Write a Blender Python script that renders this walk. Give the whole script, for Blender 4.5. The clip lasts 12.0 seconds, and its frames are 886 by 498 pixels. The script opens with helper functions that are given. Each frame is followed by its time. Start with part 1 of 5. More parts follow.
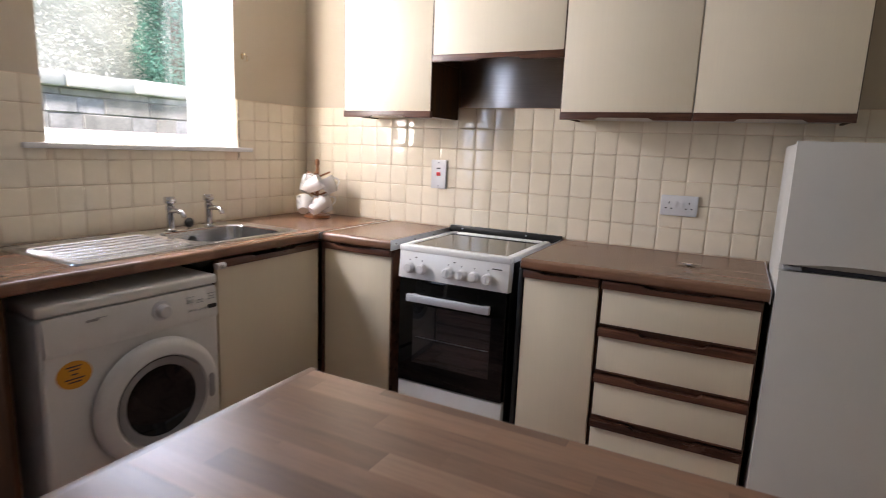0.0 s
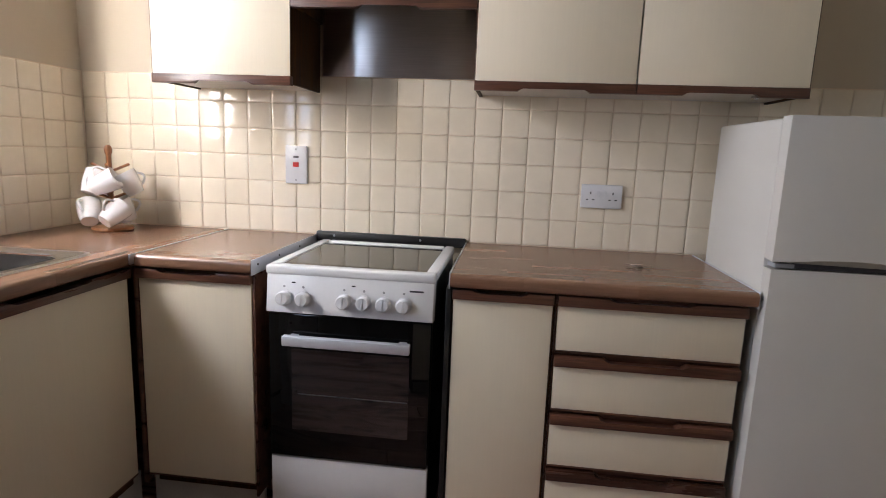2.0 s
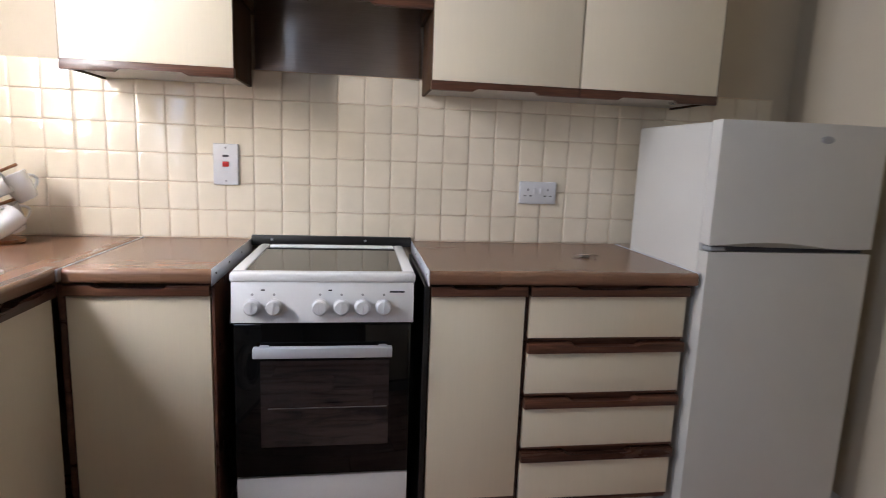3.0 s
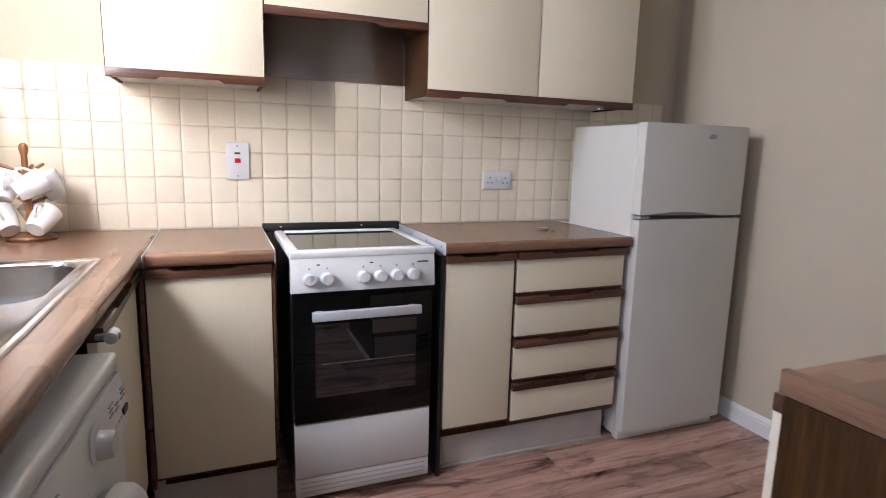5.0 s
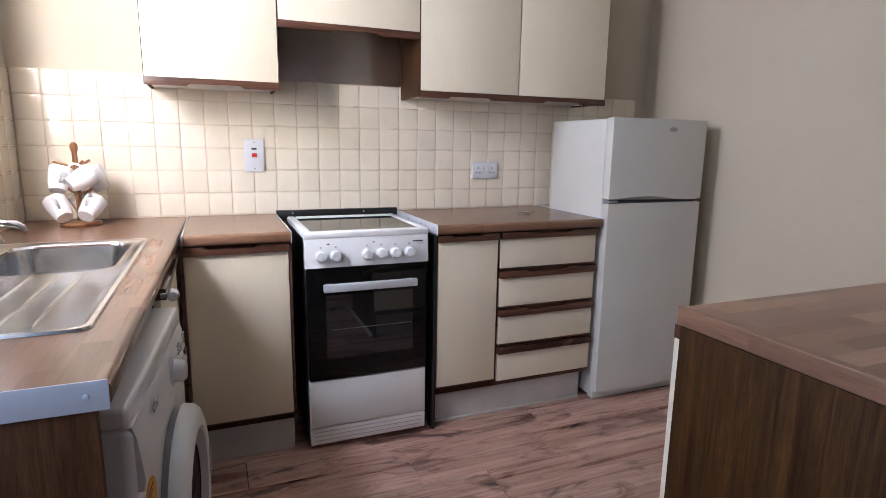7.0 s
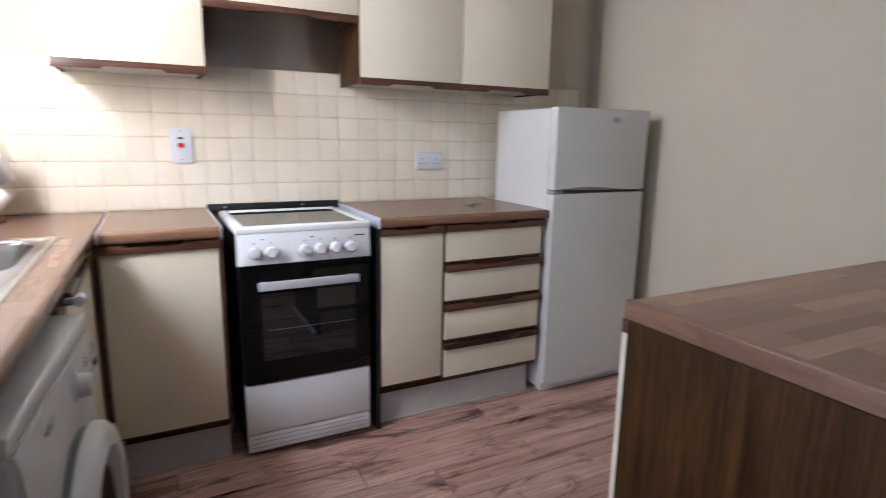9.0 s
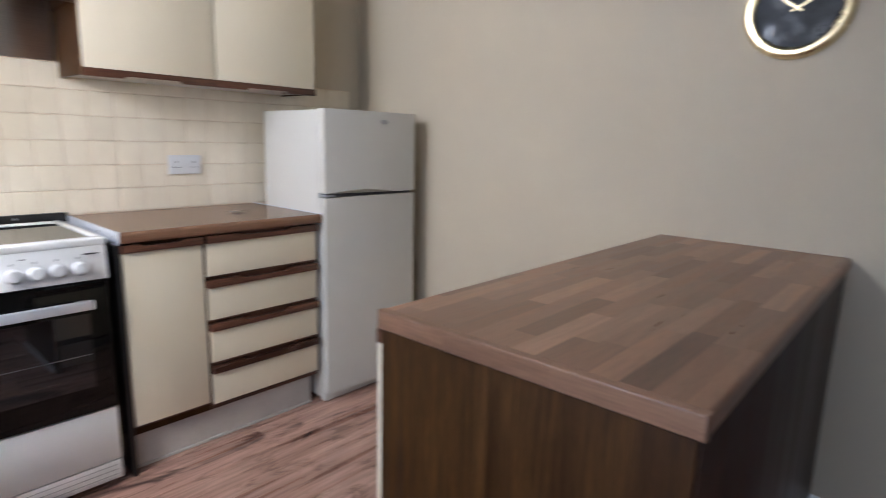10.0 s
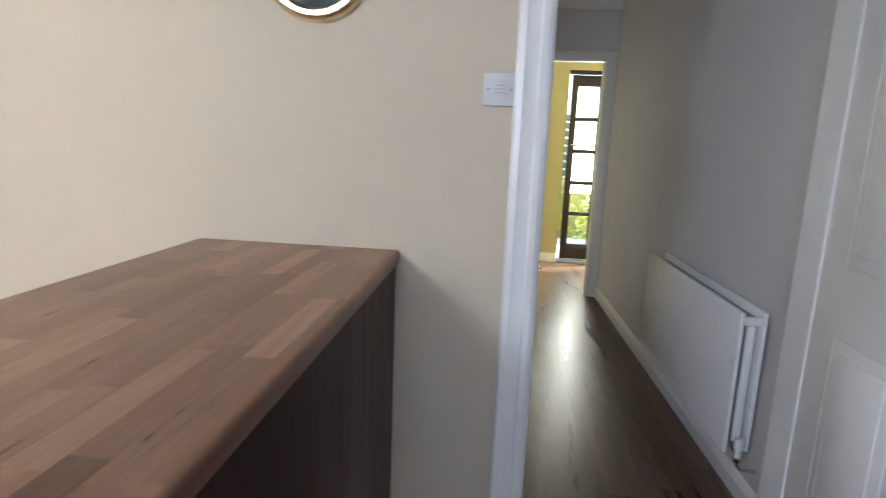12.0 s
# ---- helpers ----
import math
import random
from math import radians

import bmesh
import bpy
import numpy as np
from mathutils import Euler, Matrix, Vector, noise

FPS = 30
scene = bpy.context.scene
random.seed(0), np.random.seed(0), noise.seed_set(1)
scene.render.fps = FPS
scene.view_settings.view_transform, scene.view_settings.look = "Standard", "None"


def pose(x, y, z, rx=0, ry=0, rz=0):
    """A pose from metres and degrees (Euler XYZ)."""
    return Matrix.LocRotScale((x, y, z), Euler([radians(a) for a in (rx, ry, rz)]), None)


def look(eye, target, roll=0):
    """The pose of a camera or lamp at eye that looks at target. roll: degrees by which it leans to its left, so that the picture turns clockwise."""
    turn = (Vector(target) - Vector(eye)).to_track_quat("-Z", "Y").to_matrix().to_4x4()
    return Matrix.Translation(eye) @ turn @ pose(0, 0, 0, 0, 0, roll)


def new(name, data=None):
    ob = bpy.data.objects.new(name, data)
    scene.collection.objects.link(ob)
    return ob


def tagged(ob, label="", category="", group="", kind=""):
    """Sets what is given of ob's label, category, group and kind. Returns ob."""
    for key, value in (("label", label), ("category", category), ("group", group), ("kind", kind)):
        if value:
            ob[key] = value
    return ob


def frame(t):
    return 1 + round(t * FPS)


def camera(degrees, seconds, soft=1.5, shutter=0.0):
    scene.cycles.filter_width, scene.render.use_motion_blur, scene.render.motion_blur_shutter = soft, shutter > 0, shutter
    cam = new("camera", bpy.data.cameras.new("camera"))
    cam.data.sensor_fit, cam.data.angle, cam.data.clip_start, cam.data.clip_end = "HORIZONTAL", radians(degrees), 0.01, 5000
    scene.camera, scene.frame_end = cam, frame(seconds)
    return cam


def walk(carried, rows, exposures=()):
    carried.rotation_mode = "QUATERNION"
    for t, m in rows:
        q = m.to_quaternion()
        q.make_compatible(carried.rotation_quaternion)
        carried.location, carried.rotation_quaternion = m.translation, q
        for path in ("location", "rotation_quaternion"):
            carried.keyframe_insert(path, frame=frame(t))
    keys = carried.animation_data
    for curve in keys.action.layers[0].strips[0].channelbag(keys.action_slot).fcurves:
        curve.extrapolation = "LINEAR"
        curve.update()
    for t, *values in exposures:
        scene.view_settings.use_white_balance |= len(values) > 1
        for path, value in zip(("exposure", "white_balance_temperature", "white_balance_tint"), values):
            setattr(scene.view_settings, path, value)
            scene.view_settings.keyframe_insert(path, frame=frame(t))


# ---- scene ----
cam = camera(76.6, 12.0, soft=0.7, shutter=0.55)
PATH = [
    (0, (0.046, 0.009, 1.318), (-0.857, 1.759, 0.966), 2.3),
    (0.5, (-0.067, 0.139, 1.315), (-0.819, 1.96, 0.968), 2.3),
    (1, (-0.192, 0.277, 1.301), (-0.78, 2.158, 0.957), 2.3),
    (1.5, (-0.337, 0.395, 1.291), (-0.714, 2.328, 0.943), 2.2),
    (2, (-0.496, 0.474, 1.259), (-0.724, 2.431, 0.917), 2.2),
    (2.5, (-0.683, 0.507, 1.251), (-0.71, 2.478, 0.913), 2.2),
    (3, (-0.854, 0.467, 1.24), (-0.557, 2.418, 0.919), 2.2),
    (4.8, (-1.37, 0.217, 1.237), (-0.684, 2.064, 0.899), 1.6),
    (5, (-1.405, 0.182, 1.238), (-0.669, 2.011, 0.902), 1.5),
    (5.5, (-1.449, 0.059, 1.252), (-0.677, 1.873, 0.914), 1.2),
    (6, (-1.478, -0.046, 1.259), (-0.702, 1.764, 0.911), 1.2),
    (6.5, (-1.497, -0.122, 1.258), (-0.746, 1.696, 0.899), 1.1),
    (8.5, (-1.477, -0.104, 1.218), (-0.748, 1.719, 0.836), 0.8),
    (9, (-1.444, -0.056, 1.24), (-0.543, 1.686, 0.849), 1.0),
    (9.5, (-1.385, -0.039, 1.25), (-0.201, 1.526, 0.866), 1.3),
    (10, (-1.316, -0.055, 1.251), (0.148, 1.255, 0.875), 1.4),
    (10.5, (-1.198, -0.083, 1.249), (0.49, 0.923, 0.875), 1.6),
    (11, (-1.046, -0.101, 1.237), (0.785, 0.611, 0.862), 1.7),
    (11.5, (-0.893, -0.126, 1.248), (1.022, 0.313, 0.874), 2.1),
    (12, (-0.727, -0.149, 1.233), (1.226, 0.057, 0.857), 2.3),
]
EXPOSURES = [(0, 1.01, 6750, 15), (3, 0.98, 6450, 13), (5, 1.29, 6320, 15), (8.5, 1.33, 6020, 14), (10.5, 1.73, 6380, 10), (11, 1.89, 6450, 10), (12, 2.16, 6380, 9)]
walk(cam, [(t, look(eye, target, roll)) for t, eye, target, roll in PATH], EXPOSURES)

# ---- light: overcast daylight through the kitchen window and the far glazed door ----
world = bpy.data.worlds.new("daylight")
scene.world = world
world.use_nodes = True
sky = world.node_tree.nodes.new("ShaderNodeTexSky")
sky.sky_type, sky.sun_disc = "NISHITA", False
sky.sun_elevation, sky.sun_rotation = radians(42), radians(156)
world.node_tree.links.new(sky.outputs["Color"], world.node_tree.nodes["Background"].inputs["Color"])
world.node_tree.nodes["Background"].inputs["Strength"].default_value = 0.15


def lamp(name, kind, m, energy, color=(1, 1, 1), **more):
    data = bpy.data.lights.new(name, kind)
    data.energy, data.color = energy, color
    if kind == "AREA":
        data.shape, data.size, data.size_y = "RECTANGLE", more["size"], more["size_y"]
    else:
        data.angle = more["angle"]
    ob = new(name, data)
    ob.matrix_world = m
    return ob


lamp("sun", "SUN", look((4, -9, 9), (0, 0, 0)), 5.0, (1, 0.97, 0.92), angle=radians(6))
lamp("window_daylight", "AREA", look((-2.47, 1.635, 2.13), (-1.2, 1.635, 1.55)), 8.2, (0.83, 0.94, 1.2), size=0.84, size_y=0.22)
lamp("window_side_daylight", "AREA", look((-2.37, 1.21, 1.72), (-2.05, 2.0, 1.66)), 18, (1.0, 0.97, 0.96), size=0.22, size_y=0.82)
lamp("back_door_daylight", "AREA", look((-2.33, 0.02, 1.47), (-1.2, 0.02, 1.2)), 4.8, (0.74, 0.92, 1.26), size=0.6, size_y=0.86)
lamp("garden_door_daylight", "AREA", look((5.44, -1.36, 1.28), (4.0, -1.2, 1.1)), 13, (1, 0.99, 0.82), size=1.06, size_y=1.1)


# ---- materials ----
def nodes_of(name):
    m = bpy.data.materials.new(name)
    m.use_nodes = True
    return m, m.node_tree.nodes, m.node_tree.links, m.node_tree.nodes["Principled BSDF"]


def mul(n, l, a, b):
    """a * b for colours."""
    mix = n.new("ShaderNodeMix")
    mix.data_type, mix.blend_type = "RGBA", "MULTIPLY"
    mix.inputs[0].default_value = 1
    l.new(a, mix.inputs[6])
    l.new(b, mix.inputs[7])
    return mix.outputs[2]


def calc(n, l, op, a, b=None):
    node = n.new("ShaderNodeMath")
    node.operation = op
    for i, v in enumerate((a, b)):
        if v is None:
            continue
        if isinstance(v, (int, float)):
            node.inputs[i].default_value = v
        else:
            l.new(v, node.inputs[i])
    return node.outputs[0]


def ramp(n, l, fac, stops):
    r = n.new("ShaderNodeValToRGB")
    el = r.color_ramp.elements
    while len(el) < len(stops):
        el.new(0.5)
    for e, (p, c) in zip(el, stops):
        e.position, e.color = p, (*c, 1) if len(c) == 3 else (c[0], c[0], c[0], 1)
    l.new(fac, r.inputs[0])
    return r.outputs[0]


def noise_at(n, l, vec, scale, detail=3, stretch=(1, 1, 1), rough=0.55, distort=0.0):
    mp = n.new("ShaderNodeMapping")
    mp.inputs["Scale"].default_value = stretch
    l.new(vec, mp.inputs["Vector"])
    t = n.new("ShaderNodeTexNoise")
    t.inputs["Scale"].default_value, t.inputs["Detail"].default_value = scale, detail
    t.inputs["Roughness"].default_value, t.inputs["Distortion"].default_value = rough, distort
    l.new(mp.outputs[0], t.inputs["Vector"])
    return t.outputs["Fac"]


def place(n, l, shifted=False):
    """Object coordinates in metres, moved by chance for each object where shifted."""
    tc = n.new("ShaderNodeTexCoord").outputs["Object"]
    if not shifted:
        return tc
    oi = n.new("ShaderNodeObjectInfo")
    add = n.new("ShaderNodeVectorMath")
    add.operation = "ADD"
    l.new(tc, add.inputs[0])
    l.new(calc(n, l, "MULTIPLY", oi.outputs["Random"], 37.0), add.inputs[1])
    return add.outputs[0]


def bumped(n, l, b, height, strength, distance=0.002):
    bp = n.new("ShaderNodeBump")
    bp.inputs["Strength"].default_value, bp.inputs["Distance"].default_value = strength, distance
    l.new(height, bp.inputs["Height"])
    l.new(bp.outputs[0], b.inputs["Normal"])


def plain(name, color, rough=0.5, metal=0.0, var=0.08, scale=3.0, grain=120.0, bump=0.05, stretch=(1, 1, 1), coat=0.0, piece=0.0, spec=0.5):
    """A painted, enamelled or moulded surface: soft stains, fine grain, uneven gloss."""
    m, n, l, b = nodes_of(name)
    v = place(n, l, True)
    big = noise_at(n, l, v, scale, 4)
    fine = noise_at(n, l, v, grain, 2, stretch)
    c = ramp(n, l, big, [(0.3, tuple(x * (1 - var) for x in color)), (0.7, tuple(min(1, x * (1 + var * 0.5)) for x in color))])
    c = mul(n, l, c, ramp(n, l, fine, [(0.3, (1 - var * 0.6,)), (0.7, (1,))]))
    if piece:
        oi = n.new("ShaderNodeObjectInfo")
        c = mul(n, l, c, ramp(n, l, oi.outputs["Random"], [(0, (1 - piece, 1 - piece * 1.1, 1 - piece * 1.4)), (1, (1, 1, 1))]))
    l.new(c, b.inputs["Base Color"])
    l.new(ramp(n, l, big, [(0.3, (max(0.02, rough * (1 - 2 * var)),)), (0.7, (min(1, rough * (1 + 2 * var)),))]), b.inputs["Roughness"])
    b.inputs["Metallic"].default_value = metal
    b.inputs["Coat Weight"].default_value = coat
    b.inputs["Specular IOR Level"].default_value = spec
    if bump:
        bumped(n, l, b, fine, bump)
    return m


def timber(name, dark, mid, light, axis="z", rough=0.4, fine=1.0, bump=0.1, shifted=True, knots=0.0, tint=0.0, spec=0.5, blotch=0.14):
    """Wood with the grain along one axis."""
    m, n, l, b = nodes_of(name)
    v = place(n, l, shifted)
    along = {"x": (0.06, 1, 1), "y": (1, 0.06, 1), "z": (1, 1, 0.06)}[axis]
    g1 = noise_at(n, l, v, 22 * fine, 5, along, 0.6, 0.6)
    g2 = noise_at(n, l, v, 190 * fine, 2, along)
    c = ramp(n, l, g1, [(0.28, dark), (0.5, mid), (0.72, light)])
    c = mul(n, l, c, ramp(n, l, g2, [(0.3, (0.62,)), (0.65, (1,))]))
    if knots:
        k = noise_at(n, l, v, 5.2, 3, {"x": (0.38, 1, 1), "y": (1, 0.25, 1), "z": (1, 1, 0.25)}[axis], 0.65, 1.2)
        c = mul(n, l, c, ramp(n, l, k, [(0.31, (1 - knots, 1 - knots * 1.05, 1 - knots * 1.05)), (0.42, (1, 1, 1))]))
        k2 = noise_at(n, l, v, 9, 5, {"x": (blotch, 1, 1), "y": (1, blotch, 1), "z": (1, 1, blotch)}[axis], 0.68, 1.6)
        c = mul(n, l, c, ramp(n, l, k2, [(0.36, (1 - knots * 0.62, 1 - knots * 0.7, 1 - knots * 0.72)), (0.47, (1, 1, 1))]))
    if tint:
        oi = n.new("ShaderNodeObjectInfo")
        c = mul(n, l, c, ramp(n, l, oi.outputs["Random"], [(0, (1 - tint, 1 - tint, 1 - tint)), (0.5, (1, 0.97, 0.94)), (1, (1 + tint * 0.4, 1 + tint * 0.4, 1 + tint * 0.4))]))
    l.new(c, b.inputs["Base Color"])
    l.new(ramp(n, l, g1, [(0.3, (rough * 0.85,)), (0.7, (rough * 1.2,))]), b.inputs["Roughness"])
    b.inputs["Specular IOR Level"].default_value = spec
    bumped(n, l, b, g2, bump, 0.001)
    return m


def block_laminate(name, along, tones, width=0.047, length=0.31, rough=0.32, base=0.0, figure=1.0):
    """Printed butcher-block laminate: staves of uneven tone in staggered rows."""
    m, n, l, b = nodes_of(name)
    pos = n.new("ShaderNodeNewGeometry").outputs["Position"]
    sep = n.new("ShaderNodeSeparateXYZ")
    l.new(pos, sep.inputs[0])
    u, w = (sep.outputs[0], sep.outputs[1]) if along == "x" else (sep.outputs[1], sep.outputs[0])
    row = calc(n, l, "FLOOR", calc(n, l, "DIVIDE", calc(n, l, "ADD", w, 20 + base), width))
    jit = n.new("ShaderNodeTexWhiteNoise")
    jit.noise_dimensions = "1D"
    l.new(row, jit.inputs["W"])
    col = calc(n, l, "FLOOR", calc(n, l, "ADD", calc(n, l, "DIVIDE", calc(n, l, "ADD", u, 20), length), calc(n, l, "MULTIPLY", jit.outputs["Value"], 5.0)))
    cmb = n.new("ShaderNodeCombineXYZ")
    l.new(row, cmb.inputs[0])
    l.new(col, cmb.inputs[1])
    rnd = n.new("ShaderNodeTexWhiteNoise")
    rnd.noise_dimensions = "2D"
    l.new(cmb.outputs[0], rnd.inputs["Vector"])
    off = n.new("ShaderNodeVectorMath")
    off.operation = "MULTIPLY_ADD"
    l.new(rnd.outputs["Color"], off.inputs[0])
    off.inputs[1].default_value = (9, 9, 9)
    l.new(pos, off.inputs[2])
    st = (0.07, 1, 1) if along == "x" else (1, 0.07, 1)
    g1 = noise_at(n, l, off.outputs[0], 26, 5, st, 0.6, 0.8)
    g2 = noise_at(n, l, off.outputs[0], 240, 2, st)
    c = ramp(n, l, rnd.outputs["Value"], [(i / (len(tones) - 1), t) for i, t in enumerate(tones)])
    c = mul(n, l, c, ramp(n, l, g1, [(0.25, (1 - 0.34 * figure, 1 - 0.38 * figure, 1 - 0.4 * figure)), (0.5, (1 - 0.05 * figure,)), (0.75, (1 + 0.15 * figure, 1 + 0.12 * figure, 1 + 0.1 * figure))]))
    c = mul(n, l, c, ramp(n, l, g2, [(0.3, (1 - 0.18 * figure,)), (0.6, (1,))]))
    l.new(c, b.inputs["Base Color"])
    spread = 0.15 if figure == 1 else 0.02
    l.new(ramp(n, l, g1, [(0.3, (rough * (1 - spread),)), (0.7, (rough * (1 + spread),))]), b.inputs["Roughness"])
    b.inputs["Specular IOR Level"].default_value = 0.4 if figure == 1 else 0.6
    if figure == 1:
        bumped(n, l, b, g2, 0.06, 0.0006)
    return m


def sunlit_leaf(name, color, through_color):
    """Leaves that let part of the sun through."""
    m = plain(name, color, 0.6, var=0.4, scale=6, grain=30, bump=0.2)
    n, l = m.node_tree.nodes, m.node_tree.links
    back = n.new("ShaderNodeBsdfTranslucent")
    back.inputs["Color"].default_value = (*through_color, 1)
    mix = n.new("ShaderNodeMixShader")
    mix.inputs[0].default_value = 0.5
    l.new(n["Principled BSDF"].outputs[0], mix.inputs[1])
    l.new(back.outputs[0], mix.inputs[2])
    l.new(mix.outputs[0], n["Material Output"].inputs["Surface"])
    return m


def brushed(name, color, rough, stretch, grooves=0.04, aniso=0.0):
    """Bare metal; grooves: how strongly its brush marks tilt the light."""
    m, n, l, b = nodes_of(name)
    v = place(n, l)
    f = noise_at(n, l, v, 900 if aniso else 260, 2, stretch)
    s = noise_at(n, l, v, 5, 4)
    l.new(mul(n, l, ramp(n, l, f, [(0.3, tuple(x * 0.85 for x in color)), (0.7, color)]), ramp(n, l, s, [(0.3, (0.88,)), (0.7, (1,))])), b.inputs["Base Color"])
    l.new(ramp(n, l, s, [(0.3, (rough * 0.8,)), (0.7, (rough * 1.3,))]), b.inputs["Roughness"])
    b.inputs["Metallic"].default_value = 1
    if aniso:
        tg = n.new("ShaderNodeCombineXYZ")
        tg.inputs[0].default_value = 1
        b.inputs["Anisotropic"].default_value, b.inputs["Anisotropic Rotation"].default_value = aniso, 0.25
        l.new(tg.outputs[0], b.inputs["Tangent"])
    bumped(n, l, b, f, grooves, 0.0008)
    return m


def clear_glass(name, tint=(1, 1, 1), rough=0.0):
    m, n, l, b = nodes_of(name)
    b.inputs["Base Color"].default_value = (*tint, 1)
    b.inputs["Roughness"].default_value, b.inputs["Transmission Weight"].default_value, b.inputs["IOR"].default_value = rough, 1, 1.45
    return m


WALL_PAINT = plain("beige_wall_paint", (0.56, 0.482, 0.362), 0.75, var=0.04, scale=1.3, grain=220, bump=0.12)
HALL_PAINT = plain("hall_wall_paint", (0.66, 0.635, 0.625), 0.75, var=0.04, scale=1.3, grain=220, bump=0.12)
YELLOW_PAINT = plain("yellow_wall_paint", (0.52, 0.465, 0.235), 0.75, var=0.04, scale=1.5, grain=220, bump=0.1)
CEILING_PAINT = plain("white_ceiling_paint", (0.80, 0.78, 0.74), 0.85, var=0.03, grain=160, bump=0.1)
GLOSS_WHITE = plain("white_gloss_paint", (0.80, 0.79, 0.77), 0.28, var=0.015, grain=90, bump=0.04)
UPVC = plain("white_window_plastic", (0.85, 0.85, 0.84), 0.3, var=0.03, bump=0.02)
TILE = plain("cream_glazed_tile", (0.82, 0.728, 0.572), 0.09, var=0.04, scale=9, grain=24, bump=0.2, coat=0.3, piece=0.06)
GROUT = plain("beige_grout", (0.72, 0.59, 0.44), 0.9, var=0.1, scale=14, bump=0.3)
CREAM = plain("cream_ribbed_laminate", (0.77, 0.685, 0.52), 0.42, var=0.035, scale=2.0, grain=160, bump=0.08, stretch=(1, 1, 0.03))
BROWN = timber("dark_stained_hardwood", (0.047, 0.0195, 0.012), (0.108, 0.044, 0.025), (0.205, 0.09, 0.049), "x", 0.3)
BROWN_Y = timber("dark_stained_hardwood_across", (0.047, 0.0195, 0.012), (0.108, 0.044, 0.025), (0.205, 0.09, 0.049), "y", 0.3)
VENEER = timber("brown_oak_veneer", (0.024, 0.0090, 0.0026), (0.054, 0.0215, 0.0054), (0.098, 0.042, 0.0105), "z", 0.55, 2.6, 0.15, spec=0.15)
DARK_PANEL = timber("dark_glossy_veneer", (0.034, 0.014, 0.008), (0.048, 0.020, 0.0115), (0.062, 0.027, 0.015), "z", 0.42, 1.0, 0.03, spec=0.2)
TONES = [(0.12, 0.062, 0.037), (0.34, 0.182, 0.108), (0.19, 0.098, 0.058), (0.42, 0.24, 0.15), (0.25, 0.128, 0.076)]
END_VENEER = timber("dark_brown_oak_veneer", (0.048, 0.0185, 0.007), (0.092, 0.037, 0.0135), (0.14, 0.058, 0.022), "z", 0.5, 2.0, 0.1, spec=0.2)
BLOCK_X = block_laminate("butcher_block_laminate", "x", TONES)
EDGE_Y = block_laminate("butcher_block_edge_band", "y", [(0.18, 0.094, 0.056), (0.36, 0.205, 0.13), (0.25, 0.135, 0.082), (0.33, 0.185, 0.118)], 0.045, 0.22)
SOFT_TONES = [(0.185, 0.094, 0.054), (0.245, 0.128, 0.074), (0.205, 0.104, 0.06), (0.275, 0.148, 0.088), (0.225, 0.116, 0.067)]
TOP_X = block_laminate("brown_worktop_laminate", "x", SOFT_TONES, 0.047, 0.31, 0.26, figure=0.7)
TOP_Y = block_laminate("brown_worktop_laminate_across", "y", SOFT_TONES, 0.047, 0.31, 0.26, figure=0.7)
FLOOR_WOOD = timber("rustic_plank_laminate", (0.30, 0.162, 0.122), (0.53, 0.315, 0.243), (0.69, 0.46, 0.365), "x", 0.29, 0.42, 0.05, knots=0.8, tint=0.2, blotch=0.34)
HALL_WOOD = timber("walnut_plank_laminate", (0.07, 0.04, 0.024), (0.15, 0.088, 0.055), (0.22, 0.135, 0.085), "x", 0.3, 0.6, 0.015, knots=0.04, tint=0.06)
PLINTH = plain("white_plinth_board", (0.62, 0.59, 0.55), 0.5, var=0.12, scale=5, bump=0.06)
ENAMEL = plain("white_enamel", (0.80, 0.80, 0.79), 0.22, var=0.03, grain=70, bump=0.02)
FRIDGE_WHITE = plain("white_textured_steel", (0.60, 0.585, 0.535), 0.36, var=0.03, grain=380, bump=0.14)
WASHER_WHITE = plain("white_washer_enamel", (0.76, 0.75, 0.72), 0.3, var=0.04, grain=70, bump=0.02)
PLASTIC = plain("white_plastic", (0.66, 0.66, 0.66), 0.3, var=0.03, bump=0.02)
# a darker white than PLASTIC, for the fused switch
DULL_PLASTIC = plain("dull_white_plastic", (0.55, 0.535, 0.52), 0.35, var=0.03, bump=0.02)
PRINT_GREY = plain("pale_grey_print_and_groove", (0.45, 0.45, 0.45), 0.5, bump=0)
# also colours the block that gives the radiator's gap its shade
GREY_PLASTIC = plain("grey_plastic_and_gap", (0.33, 0.33, 0.33), 0.45, bump=0.04)
BLACK = plain("black_plastic", (0.014, 0.013, 0.012), 0.4, bump=0.04)
BLACK_GLASS = plain("black_oven_glass", (0.004, 0.004, 0.004), 0.04, var=0.1, bump=0, spec=0.28)
HOB_GLASS = plain("black_ceramic_glass", (0.012, 0.012, 0.012), 0.04, var=0.1, bump=0)
OVEN_INSIDE = plain("oven_window_glass", (0.014, 0.014, 0.015), 0.03, var=0.2, bump=0, spec=1.0)
STEEL = brushed("brushed_steel_panel", (0.80, 0.775, 0.75), 0.33, (0.01, 1, 1), 0.035, aniso=0.92)
SINK_STEEL = brushed("sink_steel", (0.66, 0.66, 0.66), 0.2, (1, 0.05, 1))
CHROME = brushed("chrome", (0.75, 0.75, 0.76), 0.06, (1, 1, 1))
ALUMINIUM = brushed("aluminium_strip", (0.62, 0.64, 0.67), 0.34, (1, 1, 1))
SATIN = plain("satin_aluminium", (0.62, 0.645, 0.69), 0.38, 0.35, var=0.04, bump=0.03)
KEY_METAL = brushed("worn_key_metal", (0.24, 0.21, 0.16), 0.4, (1, 1, 1))
